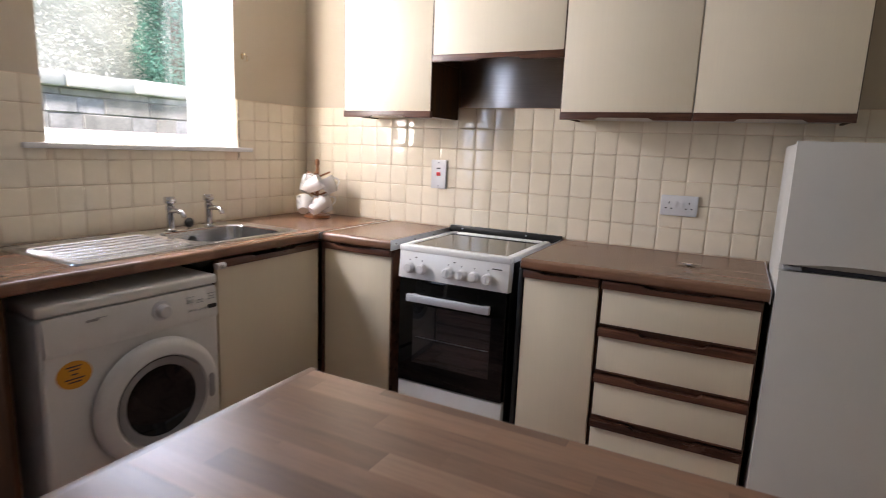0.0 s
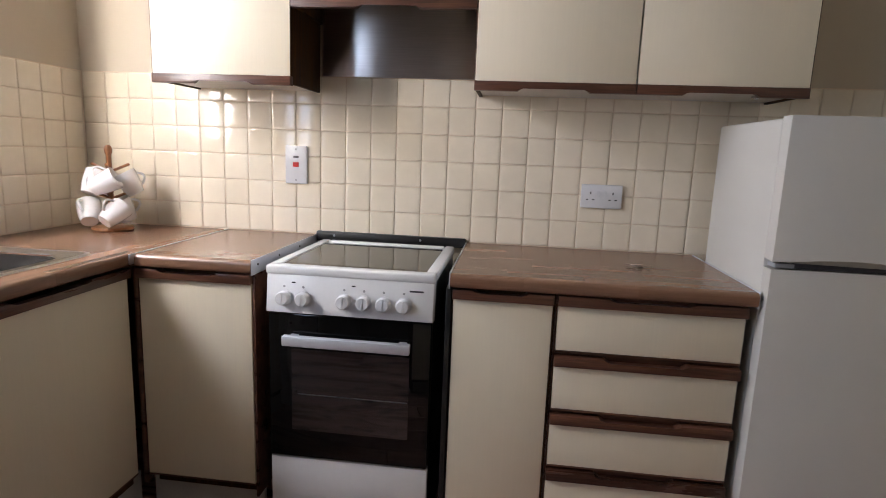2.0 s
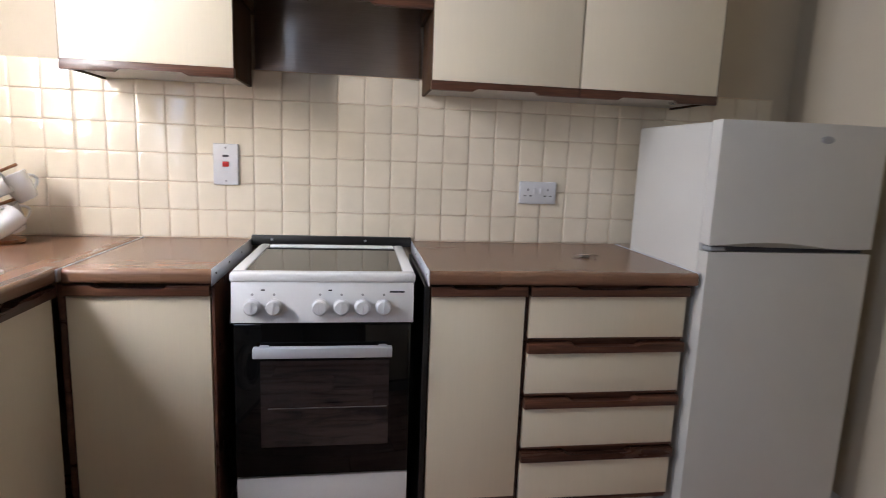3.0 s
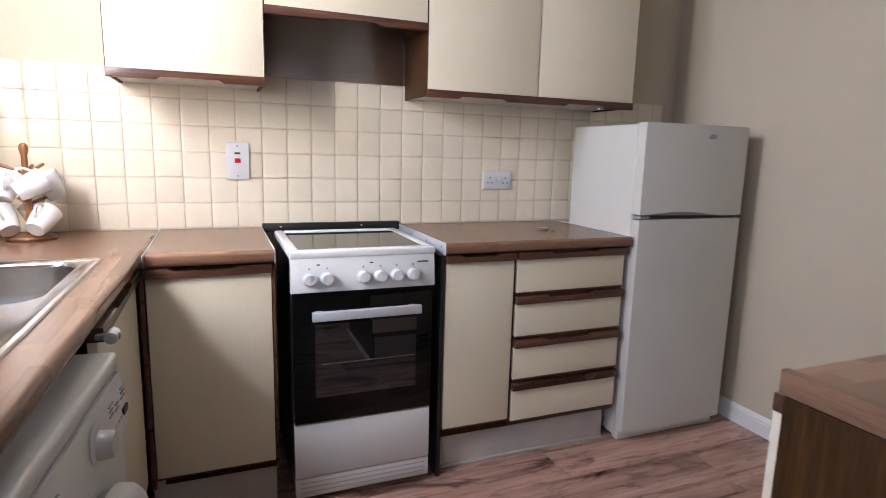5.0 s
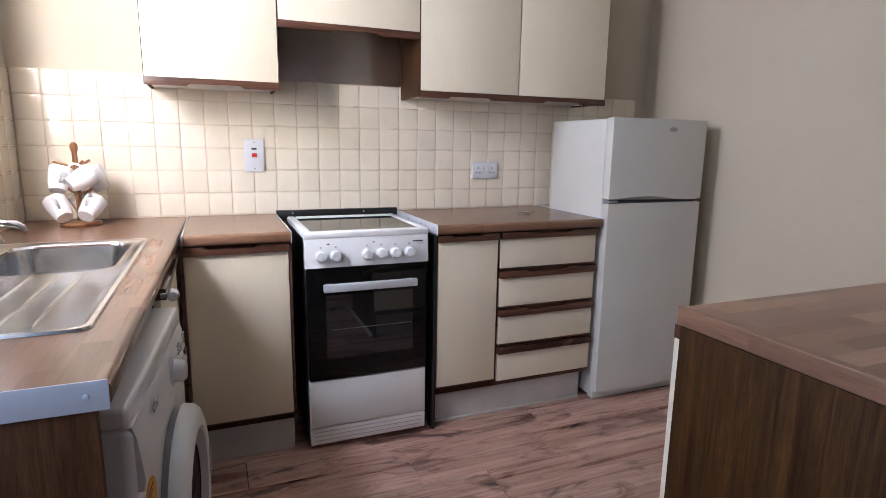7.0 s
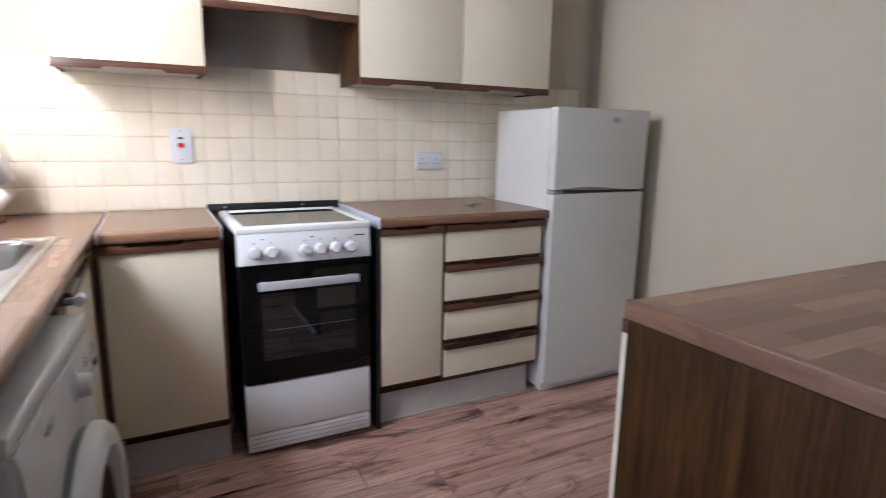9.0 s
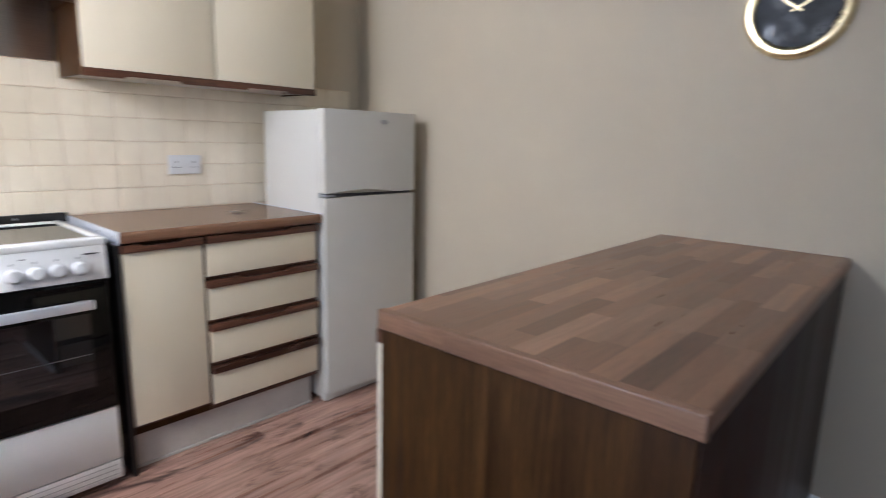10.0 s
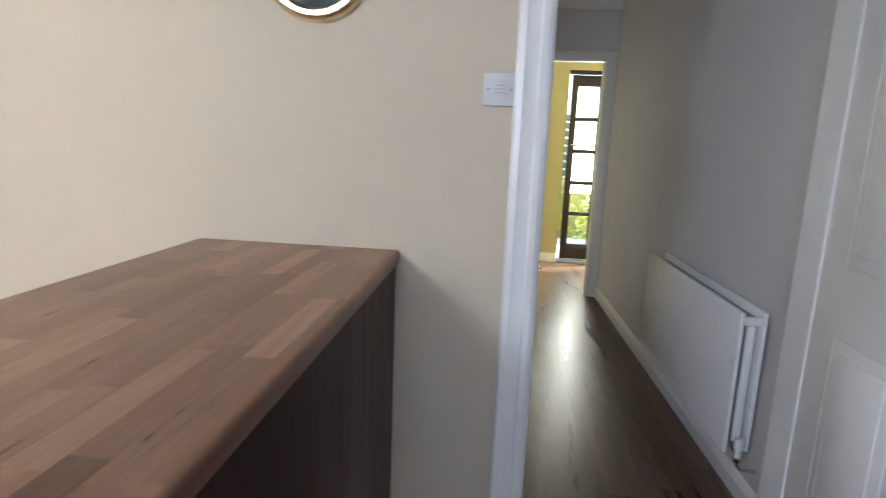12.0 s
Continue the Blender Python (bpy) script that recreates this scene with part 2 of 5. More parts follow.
GOLD = brushed("gilt_metal", (0.88, 0.72, 0.44), 0.25, (1, 1, 1))
CLOCK_FACE = plain("charcoal_clock_face", (0.035, 0.038, 0.04), 0.72, var=0.4, scale=18, bump=0.05)
RED = plain("red_switch_plastic", (0.55, 0.02, 0.012), 0.3, bump=0)
ORANGE = plain("orange_paper_sticker", (0.78, 0.36, 0.02), 0.55, bump=0.03)
# print, and the shade in the fridge's handle gap
INK = plain("dark_print_and_gap", (0.05, 0.045, 0.05), 0.5, bump=0)
CERAMIC = plain("white_glazed_china", (0.84, 0.82, 0.80), 0.1, var=0.02, bump=0.0, coat=0.4)
PEG_WOOD = timber("varnished_beech", (0.22, 0.085, 0.03), (0.33, 0.14, 0.055), (0.42, 0.19, 0.08), "z", 0.3)
DOOR_WOOD = timber("dark_brown_door_timber", (0.018, 0.009, 0.006), (0.04, 0.02, 0.012), (0.065, 0.032, 0.018), "z", 0.35)
GLASS = clear_glass("window_glass")
# stone, coping and hedge colours are raised to hold the washed-out outdoor glare
STONE = plain("glare_paled_grey_stone", (0.68, 0.67, 0.73), 0.9, var=0.35, scale=6, grain=40, bump=0.6, piece=0.3)
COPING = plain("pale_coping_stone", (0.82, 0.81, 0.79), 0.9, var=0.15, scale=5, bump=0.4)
HEDGE = plain("glare_paled_grey_green_ivy", (0.74, 0.75, 0.71), 0.7, var=0.18, scale=5, grain=30, bump=0.3)
CONIFER = plain("green_conifer", (0.17, 0.40, 0.32), 0.7, var=0.5, scale=6, grain=30, bump=0.3)
BARK = plain("conifer_bark", (0.10, 0.07, 0.05), 0.9, var=0.3, scale=8, bump=0.5)
GRASS = plain("lawn", (0.09, 0.16, 0.04), 0.9, var=0.4, scale=3, grain=60, bump=0.6)
FENCE = timber("grey_fence_timber", (0.16, 0.15, 0.14), (0.26, 0.25, 0.23), (0.36, 0.34, 0.31), "y", 0.8)


# ---- mesh helpers ----
ORIGIN = {}


def thing(name, at, label, category, group="", kind=""):
    ob = new(name)
    ob.location = at
    ob.empty_display_size = 0.1
    ORIGIN[ob] = Vector(at)
    return tagged(ob, label, category, group, kind)


def link_mesh(name, bm, material, at=(0, 0, 0), smooth=None):
    bmesh.ops.recalc_face_normals(bm, faces=bm.faces)
    bmesh.ops.translate(bm, vec=-Vector(at), verts=bm.verts)
    if smooth:
        for f in bm.faces:
            f.smooth = True
        for e in bm.edges:
            e.smooth = len(e.link_faces) == 2 and e.calc_face_angle(0) < radians(smooth)
    me = bpy.data.meshes.new(name)
    bm.to_mesh(me)
    bm.free()
    me.materials.append(material)
    ob = new(name, me)
    ob.location = at
    ORIGIN[ob] = Vector(at)
    return ob


def part(name, bm, material, parent, label="", smooth=35):
    """Links a mesh given in world coordinates as one part under a thing or a part."""
    base = ORIGIN[parent]
    ob = link_mesh(name, bm, material, base, smooth)
    ob.parent = parent
    ob.location = (0, 0, 0)
    return tagged(ob, label)


def solid(name, bm, material, label, category, group="", kind="", at=None, smooth=35):
    """Links a thing that is one mesh."""
    if at is None:
        xs = [v.co for v in bm.verts]
        at = (sum(c.x for c in xs) / len(xs), sum(c.y for c in xs) / len(xs), min(c.z for c in xs))
    return tagged(link_mesh(name, bm, material, at, smooth), label, category, group, kind)


def box(x0, x1, y0, y1, z0, z1, bevel=0.0, seg=2, bm=None):
    bm = bm or bmesh.new()
    made = bmesh.ops.create_cube(bm, size=1)["verts"]
    bmesh.ops.scale(bm, vec=(x1 - x0, y1 - y0, z1 - z0), verts=made)
    bmesh.ops.translate(bm, vec=((x0 + x1) / 2, (y0 + y1) / 2, (z0 + z1) / 2), verts=made)
    if bevel:
        edges = list({e for v in made for e in v.link_edges})
        bmesh.ops.bevel(bm, geom=edges, offset=bevel, segments=seg, affect="EDGES", profile=0.5)
    return bm


def boxes(*rows, bevel=0.0):
    bm = bmesh.new()
    for r in rows:
        box(*r, bevel=bevel, bm=bm)
    return bm


def rod(p, q, r0, r1=None, seg=20, bm=None, bevel=0.0):
    """A round bar from p to q."""
    bm = bm or bmesh.new()
    p, q = Vector(p), Vector(q)
    m = Matrix.Translation((p + q) / 2) @ (q - p).to_track_quat("Z", "Y").to_matrix().to_4x4()
    made = bmesh.ops.create_cone(bm, cap_ends=True, segments=seg, radius1=r0, radius2=r0 if r1 is None else r1, depth=(q - p).length, matrix=m)["verts"]
    if bevel:
        rim = [e for e in {e for v in made for e in v.link_edges} if e.calc_face_angle(0) > 0.9]
        bmesh.ops.bevel(bm, geom=rim, offset=bevel, segments=2, affect="EDGES", profile=0.5)
    return bm


def turned(profile, m=None, seg=32, bm=None):
    """A body of revolution about z from (radius, height) pairs, placed by m."""
    bm = bm or bmesh.new()
    m = m or Matrix()
    rings = []
    for r, z in profile:
        if r < 1e-6:
            rings.append([bm.verts.new(m @ Vector((0, 0, z)))])
        else:
            rings.append([bm.verts.new(m @ Vector((r * math.cos(math.tau * i / seg), r * math.sin(math.tau * i / seg), z))) for i in range(seg)])
    for a, b in zip(rings, rings[1:]):
        for i in range(seg):
            j = (i + 1) % seg
            if len(a) == 1 and len(b) == 1:
                continue
            if len(a) == 1:
                bm.faces.new((a[0], b[i], b[j]))
            elif len(b) == 1:
                bm.faces.new((a[i], a[j], b[0]))
            else:
                bm.faces.new((a[i], a[j], b[j], b[i]))
    return bm


def tube(points, r, seg=10, bm=None, closed=False):
    """A round tube along points."""
    bm = bm or bmesh.new()
    pts = [Vector(p) for p in points]
    rings, n = [], len(pts)
    for i, p in enumerate(pts):
        a = pts[i - 1] if (i or closed) else p
        b = pts[(i + 1) % n] if (i + 1 < n or closed) else p
        q = (b - a).to_track_quat("Z", "Y")
        rings.append([bm.verts.new(p + q @ Vector((r * math.cos(math.tau * k / seg), r * math.sin(math.tau * k / seg), 0))) for k in range(seg)])
    for a, b in zip(rings, rings[1:] + (rings[:1] if closed else [])):
        for k in range(seg):
            bm.faces.new((a[k], a[(k + 1) % seg], b[(k + 1) % seg], b[k]))
    if not closed:
        bm.faces.new(rings[0][::-1])
        bm.faces.new(rings[-1])
    return bm


def prism(outline, m, depth, bm=None, bevel=0.0):
    """An outline in the xy plane, pushed out along z by depth, placed by m."""
    bm = bm or bmesh.new()
    low = [bm.verts.new(m @ Vector((x, y, 0))) for x, y in outline]
    high = [bm.verts.new(m @ Vector((x, y, depth))) for x, y in outline]
    made = [bm.faces.new(low[::-1]), bm.faces.new(high)]
    for i in range(len(outline)):
        j = (i + 1) % len(outline)
        made.append(bm.faces.new((low[i], low[j], high[j], high[i])))
    if bevel:
        bmesh.ops.bevel(bm, geom=list(made[1].edges), offset=bevel, segments=2, affect="EDGES", profile=0.5)
    return bm


def rounded(w, h, r, seg=6):
    """A rounded rectangle about the origin."""
    out = []
    for cx, cy, a0 in ((w / 2 - r, h / 2 - r, 0), (-w / 2 + r, h / 2 - r, 90), (-w / 2 + r, -h / 2 + r, 180), (w / 2 - r, -h / 2 + r, 270)):
        for i in range(seg + 1):
            a = radians(a0 + 90 * i / seg)
            out.append((cx + r * math.cos(a), cy + r * math.sin(a)))
    return out


def facing(x, y, z, way):
    """A pose whose xy plane is an upright face: x runs along the face, y up, z out towards way ('-y', '+x' or '-x')."""
    return pose(x, y, z, 90, 0, {"-y": 0, "+x": 90, "-x": -90, "+y": 180}[way])


# ---- the room ----
# Y0 is made up: a deep unseen end keeps bounced light low
X0, X1, Y0, Y1, TOP = -2.22, 0.843, -4.4, 2.6, 2.4
WIN = (1.19, 2.085, 1.275, 2.26)
BACK = (-0.42, 0.46, 2.02)
DOOR_Y0, DOOR_Y1, DOOR_TOP = -1.0, -0.245, 2.02
P = 0.009  # tile thickness with its bed

wall_w = solid("wall_west", boxes((X0 - 0.30, X0 - P, Y0 - 0.1, BACK[0], 0, TOP), (X0 - 0.30, X0 - P, BACK[0], BACK[1], BACK[2], TOP), (X0 - 0.30, X0 - P, BACK[1], WIN[0], 0, TOP),
                                  (X0 - 0.30, X0 - P, WIN[1], Y1 + 0.2, 0, TOP), (X0 - 0.30, X0 - P, WIN[0], WIN[1], 0, WIN[2]), (X0 - 0.30, X0 - P, WIN[0], WIN[1], WIN[3], TOP)),
               WALL_PAINT, "beige painted outer wall with a window and a back door", "wall", kind="structure", smooth=None)
wall_n = solid("wall_north", box(X0 - P, X1 + 0.16, Y1 + P, Y1 + 0.2, 0, TOP), WALL_PAINT, "beige painted wall behind the cooker", "wall", kind="structure", smooth=None)
SKEW = 0.0195  # the wall runs out of square behind the peninsula


def skewed(bm):
    for v in bm.verts:
        v.co.x += SKEW * max(0.0, v.co.y - 0.45)
    return bm


wall_e = solid("wall_east", skewed(boxes((X1, X1 + 0.12, DOOR_Y1, 0.45, 0, TOP), (X1, X1 + 0.12, 0.45, Y1 + 0.1, 0, TOP), (X1, X1 + 0.12, Y0, DOOR_Y0, 0, TOP), (X1, X1 + 0.12, DOOR_Y0, DOOR_Y1, DOOR_TOP, TOP))),
               WALL_PAINT, "beige painted wall with a doorway to the hall", "wall", kind="structure", smooth=None)
# never in view; added this far back to dim the bounce on the fridge
solid("wall_south", box(X0 - P, X1 + 0.12, Y0 - 0.1, Y0, 0, TOP), WALL_PAINT, "unseen plain beige wall, set far back to weaken bounced light", "wall", kind="structure", smooth=None)
solid("ceiling", box(X0 - 0.3, X1 + 0.12, Y0 - 0.1, Y1 + 0.2, TOP, TOP + 0.1), CEILING_PAINT, "white painted kitchen ceiling", "ceiling", kind="structure", smooth=None)
floor = solid("floor", boxes((X0 - 0.3, X1 + 0.12, Y0 - 0.1, Y1 + 0.2, -0.12, -0.009), (X1 + 0.12, 5.42, -2.6, Y1 + 0.2, -0.12, -0.009)), DARK_PANEL, "laminate plank floor running into the hall", "floor", kind="structure", at=(0, 0, 0), smooth=None)

# hall and the room beyond it
HALL_A, HALL_B = Vector((0.963, -1.070, 0)), Vector((3.97, -0.963, 0))
hall_dir = (HALL_B - HALL_A).normalized()
hall_turn = math.degrees(math.atan2(hall_dir.y, hall_dir.x))


def along_hall(s, off, z):
    """A point s metres down the hall's long wall, off metres out from it."""
    return HALL_A + hall_dir * s + Vector((-hall_dir.y, hall_dir.x, 0)) * off + Vector((0, 0, z))


def hall_box(s0, s1, o0, o1, z0, z1, bevel=0.0, bm=None):
    new_bm = bmesh.new()
    box(s0, s1, o0, o1, z0, z1, bevel, bm=new_bm)
    new_bm.transform(Matrix.Translation(HALL_A) @ pose(0, 0, 0, 0, 0, hall_turn))
    if bm is None:
        return new_bm
    me = bpy.data.meshes.new("join")
    new_bm.to_mesh(me)
    bm.from_mesh(me)
    bpy.data.meshes.remove(me)
    return bm


HL = (HALL_B - HALL_A).length
solid("wall_hall_south", hall_box(0, HL, -0.12, 0, 0, 2.42), HALL_PAINT, "grey-beige painted hall wall behind the radiator", "wall", kind="structure", smooth=None)
solid("wall_hall_north", box(X1 + 0.12, 3.97, -0.2, -0.1, 0, 2.42), HALL_PAINT, "grey-beige painted hall wall", "wall", kind="structure", smooth=None)
solid("wall_hall_east", boxes((3.97, 4.07, -0.36, -0.1, 0, 2.42), (3.97, 4.07, -1.1, -0.915, 0, 2.42), (3.97, 4.07, -0.915, -0.36, 1.90, 2.42)), HALL_PAINT, "grey-beige hall end wall with a doorway", "wall", kind="structure", smooth=None)
solid("ceiling_hall", box(X1 + 0.12, 5.5, -2.6, 0.7, 2.42, 2.52), CEILING_PAINT, "white painted hall ceiling", "ceiling", kind="structure", smooth=None)
solid("coving",
      prism([(0, 0), (0.1, 0), (0.1, 0.02), (0.05, 0.06), (0.02, 0.14), (0, 0.14)], Matrix(((-1, 0, 0, 3.97), (0, 0, 1, -1.05), (0, -1, 0, 2.42), (0, 0, 0, 1))), 0.85),
      CEILING_PAINT, "white plaster coving at the hall's end", "coving", kind="structure")
solid("wall_far_east", boxes((5.32, 5.44, -0.74, 0.7, 0, 2.42), (5.32, 5.44, -2.6, -1.95, 0, 2.42), (5.32, 5.44, -1.95, -0.74, 2.0, 2.42)), YELLOW_PAINT, "yellow painted wall with a garden door", "wall", kind="structure", smooth=None)
solid("wall_far_north", box(4.07, 5.32, 0.6, 0.7, 0, 2.42), YELLOW_PAINT, "yellow painted room wall", "wall", kind="structure", smooth=None)
solid("wall_far_south", box(4.07, 5.32, -2.6, -2.5, 0, 2.42), YELLOW_PAINT, "yellow painted room wall", "wall", kind="structure", smooth=None)
solid("wall_far_west", boxes((4.07, 4.1, -2.5, -1.1, 0, 2.42), (4.07, 4.1, -0.1, 0.6, 0, 2.42)), YELLOW_PAINT, "yellow painted room wall", "wall", kind="structure", smooth=None)

# ---- joinery of the room ----
door_frame = thing("door_frame", (X1, -0.6, 0), "white gloss painted door frame round the hall doorway", "door frame", kind="structure")
for nm, b in (("lining", box(X1 - 0.002, X1 + 0.122, DOOR_Y1 - 0.004, DOOR_Y1 + 0.003, 0, DOOR_TOP)), ("lining", box(X1 - 0.002, X1 + 0.122, DOOR_Y0 - 0.003, DOOR_Y0 + 0.004, 0, DOOR_TOP)),
              ("stop", box(X1 + 0.045, X1 + 0.1, DOOR_Y1 - 0.016, DOOR_Y1 - 0.003, 0, DOOR_TOP - 0.014, 0.002))):
    part(nm, b, GLOSS_WHITE, door_frame)
# moulded architraves: a flat, a step and a rounded outer bead
for y, way in ((DOOR_Y1 + 0.004, 1), (DOOR_Y0 - 0.004, -1)):
    prof = [(0, 0), (0, 0.012), (0.018, 0.015), (0.023, 0.011), (0.052, 0.015), (0.06, 0.022), (0.076, 0.022), (0.082, 0.016), (0.082, 0)]
    part("architrave", prism(prof, Matrix(((0, -1, 0, X1), (way, 0, 0, y), (0, 0, 1, 0), (0, 0, 0, 1))), 2.09), GLOSS_WHITE, door_frame)
part("head", box(X1 - 0.018, X1, DOOR_Y0 - 0.07, DOOR_Y1 + 0.07, DOOR_TOP + 0.004, 2.09, 0.004), GLOSS_WHITE, door_frame)

# the kitchen door, swung back into the room
door = thing("door_1", (X1 - 0.02, -1.03, 0), "white moulded six-panel door standing open", "door", kind="structure")
DX0, DX1, DYF = X1 - 0.768, X1 - 0.003, -1.0005
part("slab", box(DX0, DX1, DYF - 0.04, DYF, 0.008, 1.99, 0.003), GLOSS_WHITE, door)
for px in (0, 1):
    for z0, z1 in ((0.2, 0.79), (0.97, 1.55), (1.66, 1.87)):
        a = DX1 - 0.115 - px * 0.345
        bm = bmesh.new()
        box(a - 0.25, a, DYF, DYF + 0.006, z0, z1, 0.005, bm=bm)
        part("panel_moulding", bm, GLOSS_WHITE, door)
        part("panel", box(a - 0.215, a - 0.035, DYF + 0.006, DYF + 0.011, z0 + 0.035, z1 - 0.035, 0.004), GLOSS_WHITE, door)

def bmesh_join(a, b):
    me = bpy.data.meshes.new("join")
    b.to_mesh(me)
    b.free()
    a.from_mesh(me)
    bpy.data.meshes.remove(me)
    return a


SKIRT = [(0, 0), (0.014, 0), (0.014, 0.06), (0.010, 0.064), (0.012, 0.07), (0.008, 0.082), (0.004, 0.09), (0, 0.09)]
skirting = solid("baseboard", skewed(bmesh_join(prism(SKIRT, Matrix(((-1, 0, 0, X1), (0, 0, 1, DOOR_Y1 + 0.087), (0, 1, 0, 0), (0, 0, 0, 1))), 0.45 - DOOR_Y1 - 0.076), prism(SKIRT, Matrix(((-1, 0, 0, X1), (0, 0, 1, 0.45), (0, 1, 0, 0), (0, 0, 0, 1))), Y1 - 0.45))), GLOSS_WHITE, "white moulded skirting board along the beige wall", "skirting board", kind="structure")
bm = prism(SKIRT, Matrix.Translation(HALL_A) @ pose(0, 0, 0, 0, 0, hall_turn) @ Matrix(((0, 0, 1, 0), (1, 0, 0, 0), (0, 1, 0, 0), (0, 0, 0, 1))), HL)
solid("baseboard", bm, GLOSS_WHITE, "white moulded skirting board along the hall wall", "skirting board", kind="structure")
solid("baseboard", box(5.305, 5.32, -0.74, 0.6, 0, 0.1, 0.003), GLOSS_WHITE, "white skirting board below the yellow wall", "skirting board", kind="structure")

far_frame = thing("door_frame", (3.97, -0.65, 0), "white gloss painted door frame at the hall's end", "door frame", kind="structure")
part("architrave", box(3.95, 3.97, -0.9615, -0.878, 0, 1.967, 0.004), GLOSS_WHITE, far_frame)
part("architrave", box(3.95, 3.97, -0.40, -0.32, 0, 1.967, 0.004), GLOSS_WHITE, far_frame)
part("head", box(3.95, 3.97, -0.878, -0.40, 1.893, 1.967, 0.004), GLOSS_WHITE, far_frame)
part("lining", box(3.972, 4.075, -0.915, -0.872, 0, 1.898), GLOSS_WHITE, far_frame)
part("lining", box(3.972, 4.075, -0.398, -0.358, 0, 1.898), GLOSS_WHITE, far_frame)

# glazed garden door, a hand's breadth ajar
gd = thing("door_2", (5.34, -1.3, 0), "dark brown glazed garden door standing ajar", "door", kind="structure")
part("threshold", box(5.30, 5.46, -1.95, -0.74, 0, 0.03, 0.004), ALUMINIUM, gd, "pale metal threshold")
for nm, r in (("frame_jamb", (5.34, 5.42, -0.745, -0.712, 0.03, 2.0)), ("frame_head", (5.34, 5.42, -1.95, -0.745, 1.965, 2.0)), ("frame_jamb", (5.34, 5.42, -1.98, -1.95, 0.03, 2.0))):
    part(nm, box(*r, 0.003), DOOR_WOOD, gd)
LY0, LY1 = -1.36, -0.775
part("stile", box(5.36, 5.405, LY1 - 0.07, LY1, 0.04, 1.955, 0.004), DOOR_WOOD, gd)
part("stile", box(5.36, 5.405, LY0, LY0 + 0.07, 0.04, 1.955, 0.004), DOOR_WOOD, gd)
part("top_rail", box(5.36, 5.405, LY0 + 0.07, LY1 - 0.07, 1.845, 1.955, 0.004), DOOR_WOOD, gd)
part("bottom_rail", box(5.36, 5.405, LY0 + 0.07, LY1 - 0.07, 0.04, 0.20, 0.004), DOOR_WOOD, gd)
for i in range(1, 5):
    part("glazing_bar", box(5.365, 5.40, LY0 + 0.07, LY1 - 0.07, 0.2 + i * 0.329 - 0.019, 0.2 + i * 0.329 + 0.019, 0.003), DOOR_WOOD, gd)
part("glazing_bar", box(5.364, 5.401, -1.075, -1.052, 0.2, 1.845, 0.003), DOOR_WOOD, gd)
for i in range(5):
    for y0, y1 in ((LY0 + 0.07, -1.075), (-1.052, LY1 - 0.07)):
        pane = part("pane", box(5.38, 5.385, y0, y1, 0.2 + i * 0.329 + 0.019, 0.2 + (i + 1) * 0.329 - 0.019), GLASS, gd)
        pane.visible_shadow = False
part("handle", tube([(5.36, LY1 - 0.035, 1.25), (5.32, LY1 - 0.035, 1.25), (5.315, LY1 - 0.06, 1.25), (5.315, LY1 - 0.15, 1.25)], 0.009), CHROME, gd, "pale metal lever handle")
for r in ((-1.95, -1.89, 0.04, 1.955), (LY0 - 0.05, LY0 - 0.004, 0.04, 1.955), (-1.89, LY0 - 0.05, 0.04, 0.2), (-1.89, LY0 - 0.05, 1.845, 1.955)):
    part("fixed_leaf", box(5.36, 5.405, *r, 0.004), DOOR_WOOD, gd)
pane = part("pane", box(5.38, 5.385, -1.89, LY0 - 0.05, 0.2, 1.845), GLASS, gd)
pane.visible_shadow = False

# ---- kitchen window ----
win = thing("window_1", (X0 - 0.27, 1.635, WIN[2]), "white plastic casement window in a deep reveal", "window", kind="structure")
wx0, wx1 = X0 - 0.30, X0 - 0.235
part("window_sill", box(X0 - 0.30, X0 + 0.022, 1.105, 2.17, 1.262, 1.283, 0.006), GLOSS_WHITE, win, "white painted window board")
f = 0.055
for r in ((wx0, wx1, WIN[0], WIN[0] + f, WIN[2] + 0.008, WIN[3]), (wx0, wx1, WIN[1] - f, WIN[1], WIN[2] + 0.008, WIN[3]),
          (wx0, wx1, WIN[0] + f, WIN[1] - f, WIN[2] + 0.008, WIN[2] + 0.008 + f), (wx0, wx1, WIN[0] + f, WIN[1] - f, WIN[3] - f, WIN[3])):
    part("window_frame", box(*r, 0.005), UPVC, win)
pane = part("pane", box(wx0 + 0.025, wx0 + 0.031, WIN[0] + f, WIN[1] - f, WIN[2] + 0.008 + f, WIN[3] - f), GLASS, win)
pane.visible_shadow = False
for nm, r in (("reveal", (X0 - 0.235, X0 - P - 0.001, WIN[1] - 0.004, WIN[1] - 0.0005, WIN[2] + 0.008, WIN[3])),):
    part(nm, box(*r), GLOSS_WHITE, win, "white painted reveal")

# half-glazed back door beside the worktop's end
bd = thing("door_3", (X0 - 0.2, 0.02, 0), "white plastic half-glazed back door", "door", kind="structure")
bx0, bx1 = X0 - 0.28, X0 - 0.21
for r in ((bx0, bx1, BACK[0], BACK[0] + 0.06, 0, BACK[2]), (bx0, bx1, BACK[1] - 0.06, BACK[1], 0, BACK[2]), (bx0, bx1, BACK[0] + 0.06, BACK[1] - 0.06, BACK[2] - 0.06, BACK[2])):
    part("frame", box(*r, 0.004), UPVC, bd)
